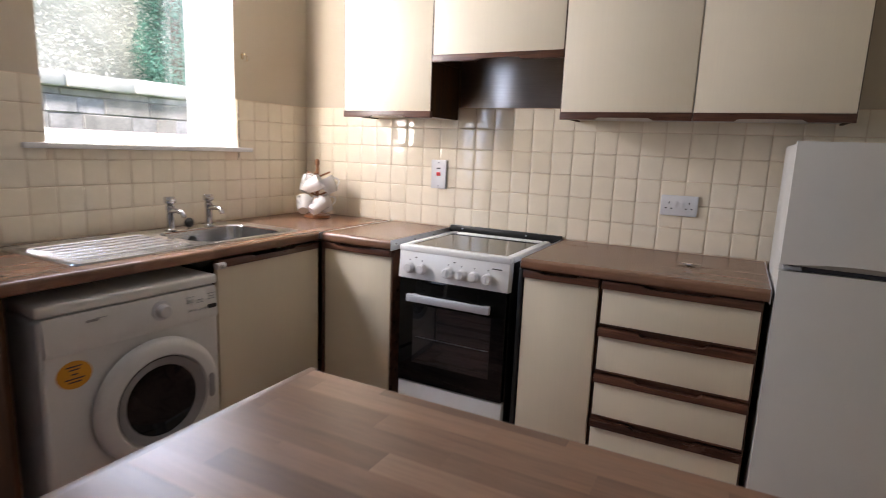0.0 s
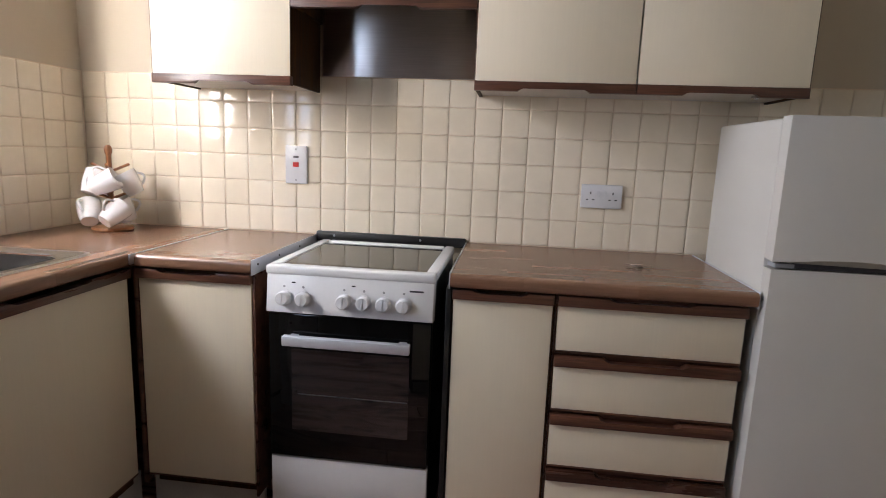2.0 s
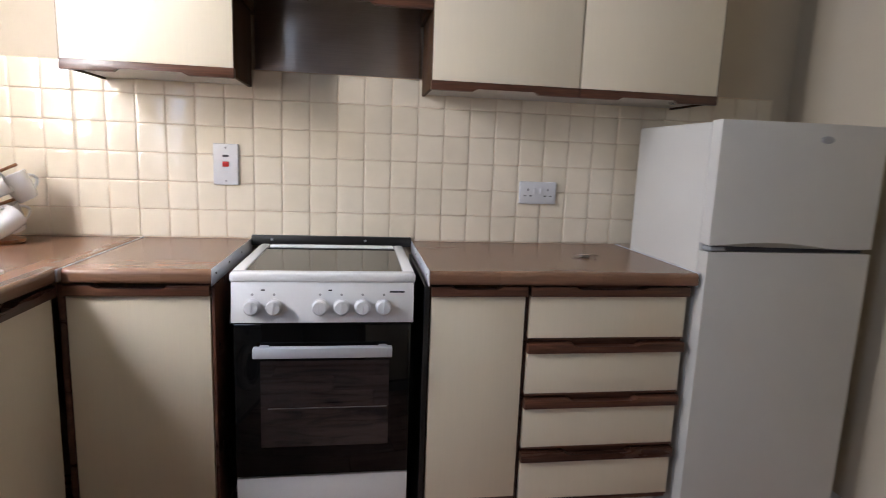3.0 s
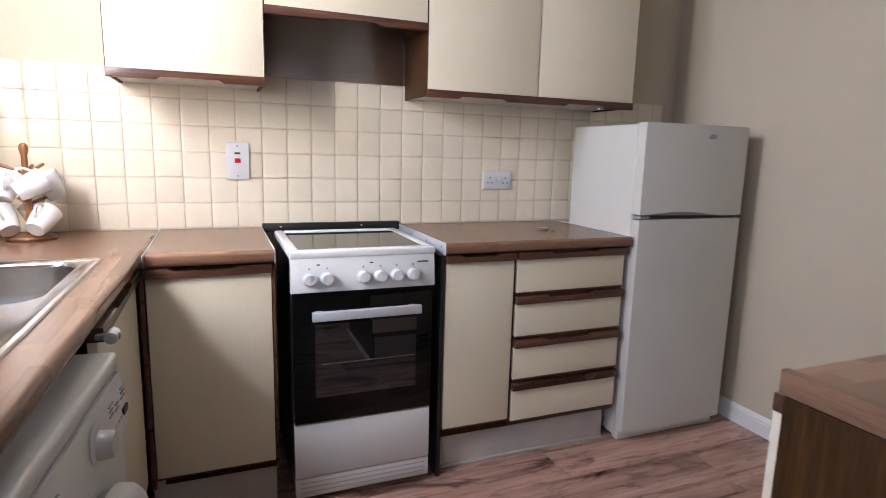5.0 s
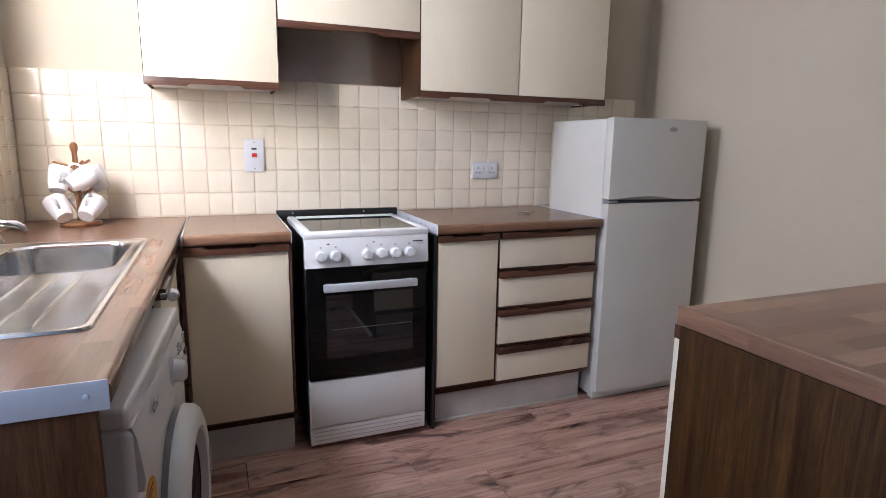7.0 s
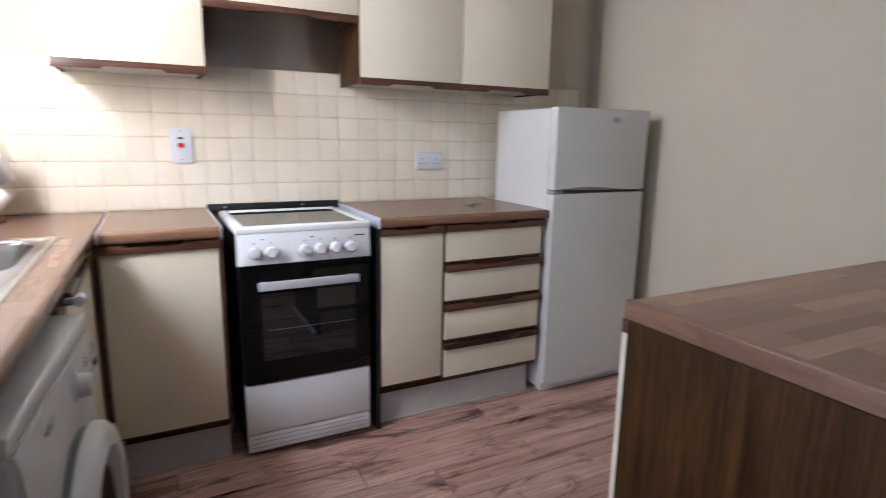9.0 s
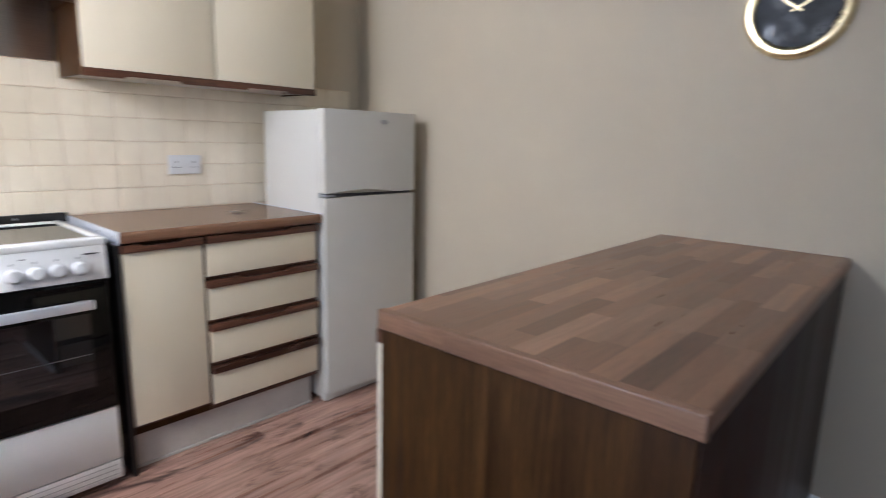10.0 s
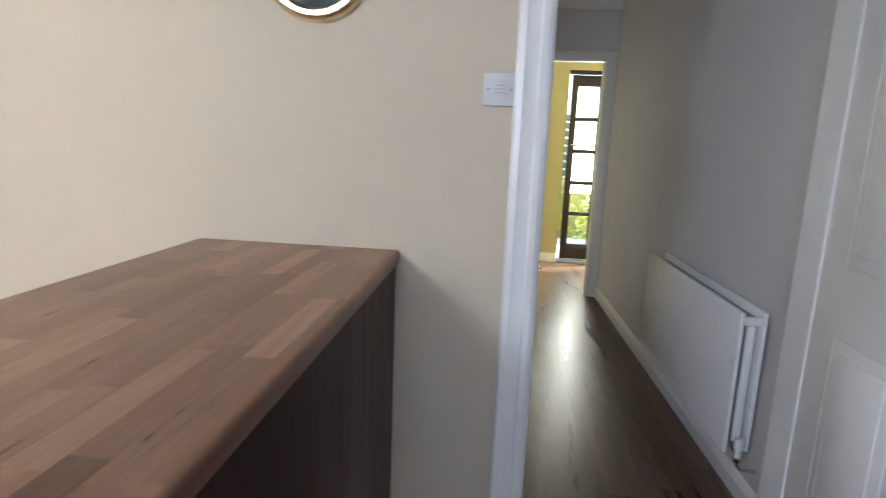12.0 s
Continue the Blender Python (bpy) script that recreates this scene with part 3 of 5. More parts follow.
for r in ((bx0 + 0.01, bx1 - 0.01, BACK[0] + 0.065, BACK[0] + 0.14, 0.02, 1.95), (bx0 + 0.01, bx1 - 0.01, BACK[1] - 0.14, BACK[1] - 0.065, 0.02, 1.95),
          (bx0 + 0.01, bx1 - 0.01, BACK[0] + 0.14, BACK[1] - 0.14, 0.02, 0.98), (bx0 + 0.01, bx1 - 0.01, BACK[0] + 0.14, BACK[1] - 0.14, 1.88, 1.95)):
    part("leaf", box(*r, 0.004), UPVC, bd)
pane = part("pane", box(bx0 + 0.03, bx0 + 0.036, BACK[0] + 0.14, BACK[1] - 0.14, 0.98, 1.88), GLASS, bd)
pane.visible_shadow = False
part("threshold", box(bx0, X0 - 0.01, BACK[0], BACK[1], 0, 0.018, 0.003), ALUMINIUM, bd)

# ---- worktops ----
WT, TH = 0.918, 0.04


def worktop(name, x0, x1, y0, y1, material, label):
    """A slab with a rolled nosing along its front."""
    top = thing(name, ((x0 + x1) / 2, (y0 + y1) / 2, WT - TH), label, "worktop")
    part("slab", box(x0, x1, y0 + 0.022, y1, WT - TH, WT), material, top)
    bm = box(x0, x1, y0, y0 + 0.022, WT - TH, WT)
    bmesh.ops.bevel(bm, geom=[e for e in bm.edges if all(abs(v.co.y - y0) < 1e-4 for v in e.verts) and abs(e.verts[0].co.z - e.verts[1].co.z) < 1e-4], offset=0.013, segments=5, affect="EDGES", profile=0.5)
    part("nosing", bm, material, top, "rolled laminate front edge")
    return top


SX0, SX1, SY0, SY1 = -2.17, -1.715, 0.98, 1.985  # sink
BX0, BX1, BY0, BY1 = -2.08, -1.76, 1.50, 1.93  # bowl
WEND = 0.735
bm = boxes((X0, BX0, WEND + 0.003, Y1, WT - TH, WT), (BX0, BX1, WEND + 0.003, BY0, WT - TH, WT), (BX0, BX1, BY1, Y1, WT - TH, WT))
box(BX1, -1.622, WEND + 0.003, Y1 - 0.004, WT - TH, WT, bm=bm)
bmesh.ops.bevel(bm, geom=[e for e in bm.edges if all(abs(v.co.x + 1.622) < 1e-4 for v in e.verts) and abs(e.verts[0].co.z - e.verts[1].co.z) < 1e-4], offset=0.013, segments=5, affect="EDGES", profile=0.5)
for v in bm.verts:
    if v.co.x > -1.65:
        v.co.x -= 0.027 * (Y1 - v.co.y) / (Y1 - WEND)
solid("worktop", bm, TOP_Y, "brown butcher-block laminate worktop round the sink", "worktop", at=(-1.92, 1.6, WT - TH))
worktop("worktop", -1.618, -1.247, 2.018, Y1, TOP_X, "short brown laminate worktop beside the cooker")
worktop("worktop", -0.652, 0.178, 2.015, Y1, TOP_X, "brown laminate worktop over the drawers")
solid("edge_strip", box(-1.622, -1.617, 2.0, Y1, WT - TH + 0.01, WT + 0.002, 0.0008), ALUMINIUM, "thin metal joint strip across the worktop corner", "trim", kind="structure")
strip = thing("end_strip", (-1.92, WEND, WT - TH), "wide aluminium end strip on the worktop", "trim", kind="structure")
part("strip", box(X0 + 0.01, -1.652, WEND - 0.0, WEND + 0.0028, WT - TH - 0.003, WT + 0.002, 0.001), SATIN, strip)
for sx in (-2.1, -1.9, -1.68):
    part("screw", rod((sx, WEND - 0.002, WT - 0.02), (sx, WEND + 0.001, WT - 0.02), 0.004, bevel=0.0008), SATIN, strip)
for sx, lab in ((-1.2465, "aluminium end strip between worktop and cooker"), (-0.6555, "aluminium end strip between cooker and worktop"), (0.1785, "aluminium end strip between worktop and fridge")):
    st = thing("end_strip", (sx, 2.3, WT - TH), lab, "trim", kind="structure")
    part("strip", box(sx, sx + 0.003, 2.019, Y1 - 0.002, WT - TH - 0.004, WT + 0.003, 0.001), SATIN, st)
    for sy in (2.06, 2.22, 2.4):
        part("screw", rod((sx - 0.001 + (0.003 if sx < -1 else 0), sy, WT - 0.016), (sx + (0.005 if sx < -1 else 0.002), sy, WT - 0.016), 0.0035), BLACK, st)
gap_strip = solid("gap_strip", box(-1.243, -0.657, 2.575, 2.598, WT - 0.02, WT + 0.016, 0.003), BLACK, "black gap strip on the wall behind the cooker", "trim", kind="structure")

for sx in (-1.17, -0.83):
    part("screw", rod((sx, 2.5765, WT + 0.002), (sx, 2.572, WT + 0.002), 0.0045, bevel=0.001), ALUMINIUM, gap_strip, "bright screw head")


# ---- cabinets ----
def pull(m, length, h=0.03, depth=0.02, scoop=(0.3, 0.75), low=False, material=None, bm=None):
    """A hardwood finger-pull rail with a scooped notch, in a face's own coordinates (x along, y up, z out)."""
    a, b = scoop[0] * length, scoop[1] * length
    d = h * 0.38
    if low:
        out = [(0, 0), (a - 0.012, 0), (a + 0.004, d), (b - 0.004, d), (b + 0.012, 0), (length, 0), (length, h), (0, h)]
    else:
        out = [(0, 0), (length, 0), (length, h), (b + 0.012, h), (b - 0.004, h - d), (a + 0.004, h - d), (a - 0.012, h), (0, h)]
    return prism(out, m, depth, bm, 0.003)


def front_door(parent, x0, x1, z0, z1, y, way="-y", rail_low=False, scoop=(0.3, 0.75), name="door", deep=0.032):
    """A cream slab with a brown edge and a hardwood pull. For way '+x' the x values run along y and y is the face's x."""
    base = facing(x0, y, z0, "-y") if way == "-y" else facing(y, x0, z0, "+x")
    if way == "+y":
        base = facing(x1, y, z0, "+y")
    w, h = x1 - x0, z1 - z0
    mat = BROWN if way != "+x" else BROWN_Y
    rh = 0.03
    bm = bmesh.new()
    lo, hi = (rh, h) if rail_low else (0.006, h - rh)
    prism([(0.002, lo), (w - 0.002, lo), (w - 0.002, hi), (0.002, hi)], base @ pose(0, 0, -0.018), 0.018, bm, 0.0025)
    d = part(name, bm, CREAM, parent)
    if rail_low:
        part("handle", pull(base @ pose(0, 0, -0.018), w, rh, 0.022, scoop, True), mat, d, "dark hardwood finger pull")
    else:
        part("handle", pull(base @ pose(0, h - rh + 0.001, -0.018), w, rh, deep, scoop), mat, d, "dark hardwood finger pull")
        part("edging", prism([(0.002, 0), (w - 0.002, 0), (w - 0.002, 0.0055), (0.002, 0.0055)], base @ pose(0, 0, -0.018), 0.017), mat, d, "dark brown edging")
    return d


BASE_Y = 2.04
# corner unit left of the cooker
cu = thing("base_cabinet", (-1.43, 2.3, 0), "cream corner cupboard with a dark wood pull beside the cooker", "cabinet")
part("body", boxes((-1.60, -1.25, BASE_Y + 0.02, 2.57, 0.15, WT - TH - 0.002)), VENEER, cu)
part("side_panel", box(-1.252, -1.244, BASE_Y - 0.0, 2.57, 0.14, WT - TH - 0.001, 0.001), BROWN, cu, "dark brown side panel")
part("filler", box(-1.64, -1.6245, BASE_Y - 0.002, BASE_Y + 0.03, 0.15, WT - TH - 0.002, 0.003), BROWN, cu, "dark brown corner post")
front_door(cu, -1.623, -1.254, 0.178, 0.872, BASE_Y, scoop=(0.22, 0.68))
part("plinth", box(-1.64, -1.25, 2.095, 2.11, 0.0, 0.15, 0.001), PLINTH, cu, "scuffed white plinth board")
# right-hand unit: a narrow cupboard and a stack of four drawers
ru = thing("base_cabinet", (-0.5, 2.3, 0), "narrow cream cupboard with a dark wood pull", "cabinet")
part("body", box(-0.648, -0.35, BASE_Y + 0.02, 2.57, 0.15, WT - TH - 0.002), VENEER, ru)
part("side_panel", box(-0.664, -0.649, BASE_Y - 0.004, 2.57, 0.0, WT - TH - 0.006, 0.001), BLACK, ru, "dark side panel")
front_door(ru, -0.645, -0.357, 0.185, 0.872, BASE_Y, scoop=(0.25, 0.7))
part("plinth", box(-0.664, 0.15, 2.092, 2.107, 0.0, 0.15, 0.001), PLINTH, ru, "scuffed white plinth board")
dr = thing("drawer_unit", (-0.09, 2.3, 0), "four-drawer cream base unit with dark wood pulls", "cabinet")
part("body", box(-0.348, 0.168, BASE_Y + 0.02, 2.57, 0.15, WT - TH - 0.002), BROWN, dr, "dark brown carcass")
for i in range(4):
    z1 = 0.872 - i * 0.178
    front_door(dr, -0.345, 0.163, z1 - 0.167, z1, BASE_Y, scoop=(0.3, 0.7), name="drawer")
part("floor_bead", box(-0.66, 0.15, 2.084, 2.092, 0.0, 0.012, 0.003), PLINTH, dr)

# sink unit on the window side
su = thing("sink_cabinet", (-1.92, 1.74, 0), "cream sink cupboard with a dark wood pull", "cabinet")
part("body", box(-2.2, -1.665, 1.458, 2.02, 0.15, 0.74), VENEER, su)
front_door(su, 1.445, 2.022, 0.185, 0.872, -1.645, "+x", scoop=(0.3, 0.7))
part("plinth", box(-1.71, -1.695, 1.43, 2.10, 0.0, 0.15, 0.001), PLINTH, su, "white plinth board")
catch = thing("door_catch", (-1.635, 1.44, 0.86), "white plastic catch below the worktop edge", "catch")
part("arm", box(-1.645, -1.60, 1.425, 1.44, 0.852, 0.864, 0.003), GREY_PLASTIC, catch)
part("roller", rod((-1.615, 1.415, 0.858), (-1.615, 1.455, 0.858), 0.013, bevel=0.003), PLASTIC, catch)
solid("end_panel", box(-2.2, -1.672, 0.745, 0.763, 0, WT - TH - 0.004, 0.001), END_VENEER, "brown veneer end panel beside the washing machine", "panel")

# ---- upper cabinets ----
UP_Y, UP_Z0, UP_Z1 = 2.315, 1.455, 2.12


def wall_unit(x0, x1, z0, doors, label, cat="wall cabinet"):
    u = thing("wall_cabinet", ((x0 + x1) / 2, Y1, z0), label, cat)
    part("body", boxes((x0 + 0.012, x1 - 0.012, UP_Y + 0.02, Y1 + 0.005, z0 + (0.3 if z0 > 1.6 else 0.012), UP_Z1)), PLINTH, u, "pale chipboard carcass")
    for a in (x0, x1 - 0.0115):
        part("side_panel", box(a, a + 0.0115, UP_Y + 0.001, Y1 + 0.006, z0 + 0.006, UP_Z1, 0.001), VENEER, u, "brown veneer side panel")
    for a, b, s in doors:
        front_door(u, a, b, z0, UP_Z1, UP_Y, rail_low=True, scoop=s)
    return u


wall_unit(-1.728, -1.237, UP_Z0, [(-1.728, -1.237, (0.32, 0.70))], "cream wall cupboard with a scooped wooden pull")
wall_unit(-1.236, -0.632, 1.70, [(-1.236, -0.632, (0.38, 0.68))], "short cream cupboard above the cooker")
ur = wall_unit(-0.631, 0.369, UP_Z0, [(-0.631, -0.132, (0.3, 0.7)), (-0.13, 0.369, (0.3, 0.7))], "wide double-door cream wall cupboard")
part("fixing", rod((0.25, 2.40, UP_Z0 + 0.001), (0.25, 2.40, UP_Z0 + 0.013), 0.012, bevel=0.003), CHROME, ur, "small bright fixing")
sp = solid("splashback", box(-1.224, -0.645, Y1 - 0.006, Y1 + 0.004, 1.522, 1.99, 0.001), STEEL, "dark brushed steel splashback above the cooker", "splashback")

# ---- cooker ----
CX0, CX1, CY = -1.197, -0.697, 2.03
ck = thing("cooker", (-0.947, 2.3, 0), "white freestanding electric cooker with a black oven door", "cooker")
part("body", box(CX0 + 0.004, CX1 - 0.004, CY + 0.03, 2.565, 0.03, 0.885, 0.004), BLACK, ck, "black side casing")
part("control_panel", prism([(0, 0), (CX1 - CX0, 0), (CX1 - CX0, 0.118), (0, 0.118)], pose(CX0, CY - 0.016, 0.772, 84, 0, 0) @ pose(0, 0, -0.04), 0.045, None, 0.004), ENAMEL, ck)
bm = bmesh.new()
box(CX0 - 0.004, CX1 + 0.004, CY - 0.012, CY + 0.03, 0.884, 0.912, 0.008, 3, bm)
part("hob_frame", bm, ENAMEL, ck)
part("hob_frame", box(CX0 - 0.004, CX0 + 0.03, CY + 0.031, 2.53, 0.884, 0.912, 0.006), ENAMEL, ck)
part("hob_frame", box(CX1 - 0.03, CX1 + 0.004, CY + 0.031, 2.53, 0.884, 0.912, 0.006), ENAMEL, ck)
part("hob_frame", box(CX0 + 0.031, CX1 - 0.031, 2.495, 2.53, 0.884, 0.912, 0.006), ENAMEL, ck)
part("hob_vent", box(CX0 + 0.031, CX1 - 0.031, 2.455, 2.494, 0.884, 0.905, 0.002), BLACK, ck, "black vent strip")
part("hob_glass", box(CX0 + 0.031, CX1 - 0.031, CY + 0.031, 2.454, 0.886, 0.9085), HOB_GLASS, ck, "black ceramic hob glass")
for kx in (-1.139, -1.081, -0.958, -0.899, -0.841, -0.782):
    m = pose(kx, CY - 0.021, 0.818, 84, 0, 0)
    k = part("knob", turned([(0.0, 0.026), (0.017, 0.026), (0.0195, 0.022), (0.0205, 0.006), (0.0235, 0.004), (0.0235, 0.0)], m, 28), PLASTIC, ck)
    part("pointer", prism(rounded(0.005, 0.03, 0.002, 3), m @ pose(0, 0, 0.026), 0.0015, None, 0.0004), PLASTIC, k)
for kx in (-1.139, -1.081, -0.958, -0.899, -0.841, -0.782):
    part("zone_mark", prism(rounded(0.007, 0.007, 0.003, 3), pose(kx, CY - 0.0195, 0.853, 84, 0, 0), 0.0012), GREY_PLASTIC, ck)
for lx in (-1.11, -0.93):
    part("pilot_lamp", prism(rounded(0.011, 0.004, 0.0018, 3), pose(lx, CY - 0.020, 0.866, 84, 0, 0) @ pose(0, 0, 0), 0.003), BLACK, ck)
part("badge", prism(rounded(0.042, 0.005, 0.0015, 2), pose(-0.745, CY - 0.020, 0.862, 84, 0, 0), 0.0015), INK, ck, "small dark printed badge")
od = part("oven_door", box(CX0 + 0.004, CX1 - 0.004, CY - 0.012, CY + 0.028, 0.309, 0.768, 0.004), BLACK_GLASS, ck, "black glass oven door")
part("oven_window", box(CX0 + 0.075, CX1 - 0.065, CY - 0.0135, CY - 0.0118, 0.40, 0.66), OVEN_INSIDE, od, "dim oven window")
part("shelf_bar", box(CX0 + 0.095, CX1 - 0.07, CY - 0.0142, CY - 0.0136, 0.517, 0.519), ALUMINIUM, od, "faint oven shelf wire")
part("handle", box(-1.135, -0.757, CY - 0.058, CY - 0.036, 0.682, 0.712, 0.003), SATIN, od, "flat aluminium handle")
for hx in (-1.11, -0.782):
    part("handle_foot", box(hx - 0.012, hx + 0.012, CY - 0.037, CY - 0.011, 0.687, 0.707, 0.002), SATIN, od)
part("drawer", box(CX0 + 0.004, CX1 - 0.004, CY - 0.006, CY + 0.028, 0.103, 0.303, 0.004), ENAMEL, ck)
kp = part("kick_panel", box(CX0 + 0.004, CX1 - 0.004, CY - 0.004, CY + 0.028, 0.028, 0.099, 0.003), ENAMEL, ck)
# grooves are not cut: raised grey strips paint their shade
for i in range(3):
    part("vent_groove", box(CX0 + 0.02, CX1 - 0.02, CY - 0.0046, CY - 0.0036, 0.045 + i * 0.018, 0.048 + i * 0.018), PRINT_GREY, kp)
for fx in (CX0 + 0.04, CX1 - 0.04):
    for fy in (CY + 0.06, 2.5):
        part("foot", rod((fx, fy, 0), (fx, fy, 0.032), 0.018), BLACK, ck)

# ---- fridge-freezer ----
FX0, FX1, FY, FZ = 0.19, 0.748, 2.055, 1.378
fr = thing("fridge_freezer", (0.48, 2.28, 0), "white two-door fridge-freezer with a slim wavy handle gap", "fridge")
part("body", box(FX0, FX1, FY, 2.5, 0.02, FZ, 0.008), FRIDGE_WHITE, fr)


def fridge_door(name, z0, z1, low):
    bm = bmesh.new()
    nx, w = 24, FX1 - FX0
    out = []
    for i in range(nx + 1):
        u = i / nx
        out.append((u * w, 0.048 + 0.016 * (1 - (2 * u - 1) ** 2)))
    prism([(0, 0)] + out + [(w, 0)], Matrix(((1, 0, 0, FX0), (0, -1, 0, FY - 0.004), (0, 0, 1, z0), (0, 0, 0, 1))), z1 - z0, bm)
    for v in bm.verts:
        u = (v.co.x - FX0) / w
        front = max(0.0, (FY - 0.004 - v.co.y) / 0.06)
        if low and v.co.z < z0 + 0.001:
            v.co.z += 0.010 * math.sin(u * math.tau * 0.9 - 0.4) * front
        if not low and v.co.z > z1 - 0.001:
            v.co.z -= 0.004 * (2 * u - 1) ** 4
    bmesh.ops.bevel(bm, geom=[e for e in bm.edges if e.calc_face_angle(0) > 0.9], offset=0.007, segments=2, affect="EDGES", profile=0.5)
    return part(name, bm, FRIDGE_WHITE, fr)


fz = fridge_door("freezer_door", 1.012, FZ + 0.004, True)
fd = fridge_door("fridge_door", 0.055, 0.992, False)
part("badge", prism([(0.022 * math.cos(math.tau * i / 24), 0.011 * math.sin(math.tau * i / 24)) for i in range(24)], facing(0.525, FY - 0.067, 1.335, "-y"), 0.004, None, 0.001), GREY_PLASTIC, fz, "oval grey badge")
# near-black filling paints the shade between the two doors
part("handle_gap", box(FX0 + 0.03, FX1 - 0.01, FY - 0.03, FY - 0.001, 0.99, 1.016), INK, fr, "near-black block for the shade in the handle recess")
part("hinge_cap", box(FX0 + 0.01, FX0 + 0.06, FY - 0.045, FY - 0.002, 0.9915, 1.004, 0.003), GREY_PLASTIC, fr)
part("kick_plate", box(FX0 + 0.006, FX1 - 0.006, FY - 0.02, FY + 0.02, 0.004, 0.05, 0.003), FRIDGE_WHITE, fr)
for fx in (FX0 + 0.05, FX1 - 0.05):
    for fy in (FY + 0.05, 2.45):
        part("foot", rod((fx, fy, 0), (fx, fy, 0.022), 0.017), BLACK, fr)

# ---- peninsula ----
PX0, PY0, PY1, PZ = -0.602, 0.128, 0.757, 0.92
pn = thing("peninsula_unit", (0.15, 0.45, 0), "breakfast peninsula cabinet with brown veneer end and cream doors", "cabinet")
part("end_panel", box(PX0 + 0.006, PX0 + 0.024, PY0 + 0.012, PY1 - 0.008, 0, PZ - 0.042, 0.001), VENEER, pn, "brown oak veneer end panel")
bm = box(PX0 + 0.0245, X1 - 0.002, PY0 + 0.010, PY0 + 0.026, 0, PZ - 0.042, 0.001)
for v in bm.verts:
    if v.co.x > 0.5:
        v.co.y += 0.014
part("back_panel", bm, DARK_PANEL, pn, "dark polished veneer back panel")
part("floor_bead", box(PX0 - 0.012, PX0 + 0.0055, PY0 - 0.01, PY1 - 0.03, 0, 0.02, 0.006), GLOSS_WHITE, pn, "white gloss bead along the floor")
part("body", box(PX0 + 0.0245, X1 - 0.016, PY0 + 0.047, PY1 - 0.01, 0.15, PZ - 0.045), VENEER, pn)
part("plinth", box(PX0 + 0.0245, X1 - 0.016, PY1 - 0.1, PY1 - 0.085, 0, 0.149), PLINTH, pn, "white plinth board")
for i in range(3):
    w = (X1 - 0.02 - PX0 - 0.012) / 3
    front_door(pn, PX0 + 0.01 + i * w, PX0 + 0.01 + (i + 1) * w - 0.003, 0.18, PZ - 0.045, PY1 + 0.012, "+y", deep=0.019)
top = thing("worktop", (0.15, 0.45, PZ - 0.04), "brown butcher-block laminate breakfast bar top", "worktop")
bm = box(PX0 + 0.0185, X1 - 0.001, PY0, PY1, PZ - 0.04, PZ)
bmesh.ops.bevel(bm, geom=[e for e in bm.edges if abs(e.verts[0].co.y - e.verts[1].co.y) < 1e-4 and abs(e.verts[0].co.z - e.verts[1].co.z) < 1e-4], offset=0.010, segments=4, affect="EDGES", profile=0.5)
for v in bm.verts:
    if v.co.x > 0.5 and v.co.y < 0.3:
        v.co.y += 0.014
part("slab", bm, BLOCK_X, top)
bm = box(PX0, PX0 + 0.0183, PY0 + 0.0005, PY1 - 0.0005, PZ - 0.0395, PZ - 0.0003)
bmesh.ops.bevel(bm, geom=[e for e in bm.edges if all(abs(v.co.x - PX0) < 1e-4 for v in e.verts)], offset=0.004, segments=3, affect="EDGES", profile=0.5)
part("edging", bm, EDGE_Y, top, "pale laminate edging strip")


# ---- washing machine ----
MX, MY0, MY1, MZ = -1.605, 0.82, 1.41, 0.834
wm = thing("washing_machine", (-1.88, 1.115, 0), "white front-loading washing machine with an orange round sticker", "washing machine")
part("body", box(-2.14, MX + 0.004, MY0, MY1, 0.012, 0.796, 0.018, 4), WASHER_WHITE, wm)
part("lid", box(-2.14, MX + 0.001, MY0 - 0.001, MY1 + 0.001, 0.799, MZ, 0.009, 3), WASHER_WHITE, wm)
# the control panel leans back towards the top
bm = prism([(0, 0.0), (0.014, 0.002), (0.018, 0.02), (0.010, 0.095), (0.004, 0.116), (-0.02, 0.116), (-0.02, 0)], Matrix(((1, 0, 0, MX - 0.002), (0, 0, 1, MY0 + 0.012), (0, 1, 0, MZ - 0.155), (0, 0, 0, 1))), MY1 - MY0 - 0.024)
bmesh.ops.bevel(bm, geom=[e for e in bm.edges if e.calc_face_angle(0) > 0.8], offset=0.005, segments=2, affect="EDGES")
cp = part("control_panel", bm, WASHER_WHITE, wm)
dial = facing(MX + 0.011, 1.185, 0.748, "+x")
part("dial", turned([(0, 0.03), (0.019, 0.03), (0.023, 0.025), (0.025, 0.006), (0.034, 0.003), (0.034, 0)], dial, 32), PLASTIC, cp)
part("display", prism(rounded(0.034, 0.014, 0.003, 3), facing(MX + 0.013, 1.375, 0.725, "+x"), 0.004), BLACK, cp, "small dark display")
for i in range(4):
    part("button", prism(rounded(0.012, 0.006, 0.002, 3), facing(MX + 0.011, 1.29 + i * 0.02, 0.722, "+x"), 0.005, None, 0.001), PLASTIC, cp)
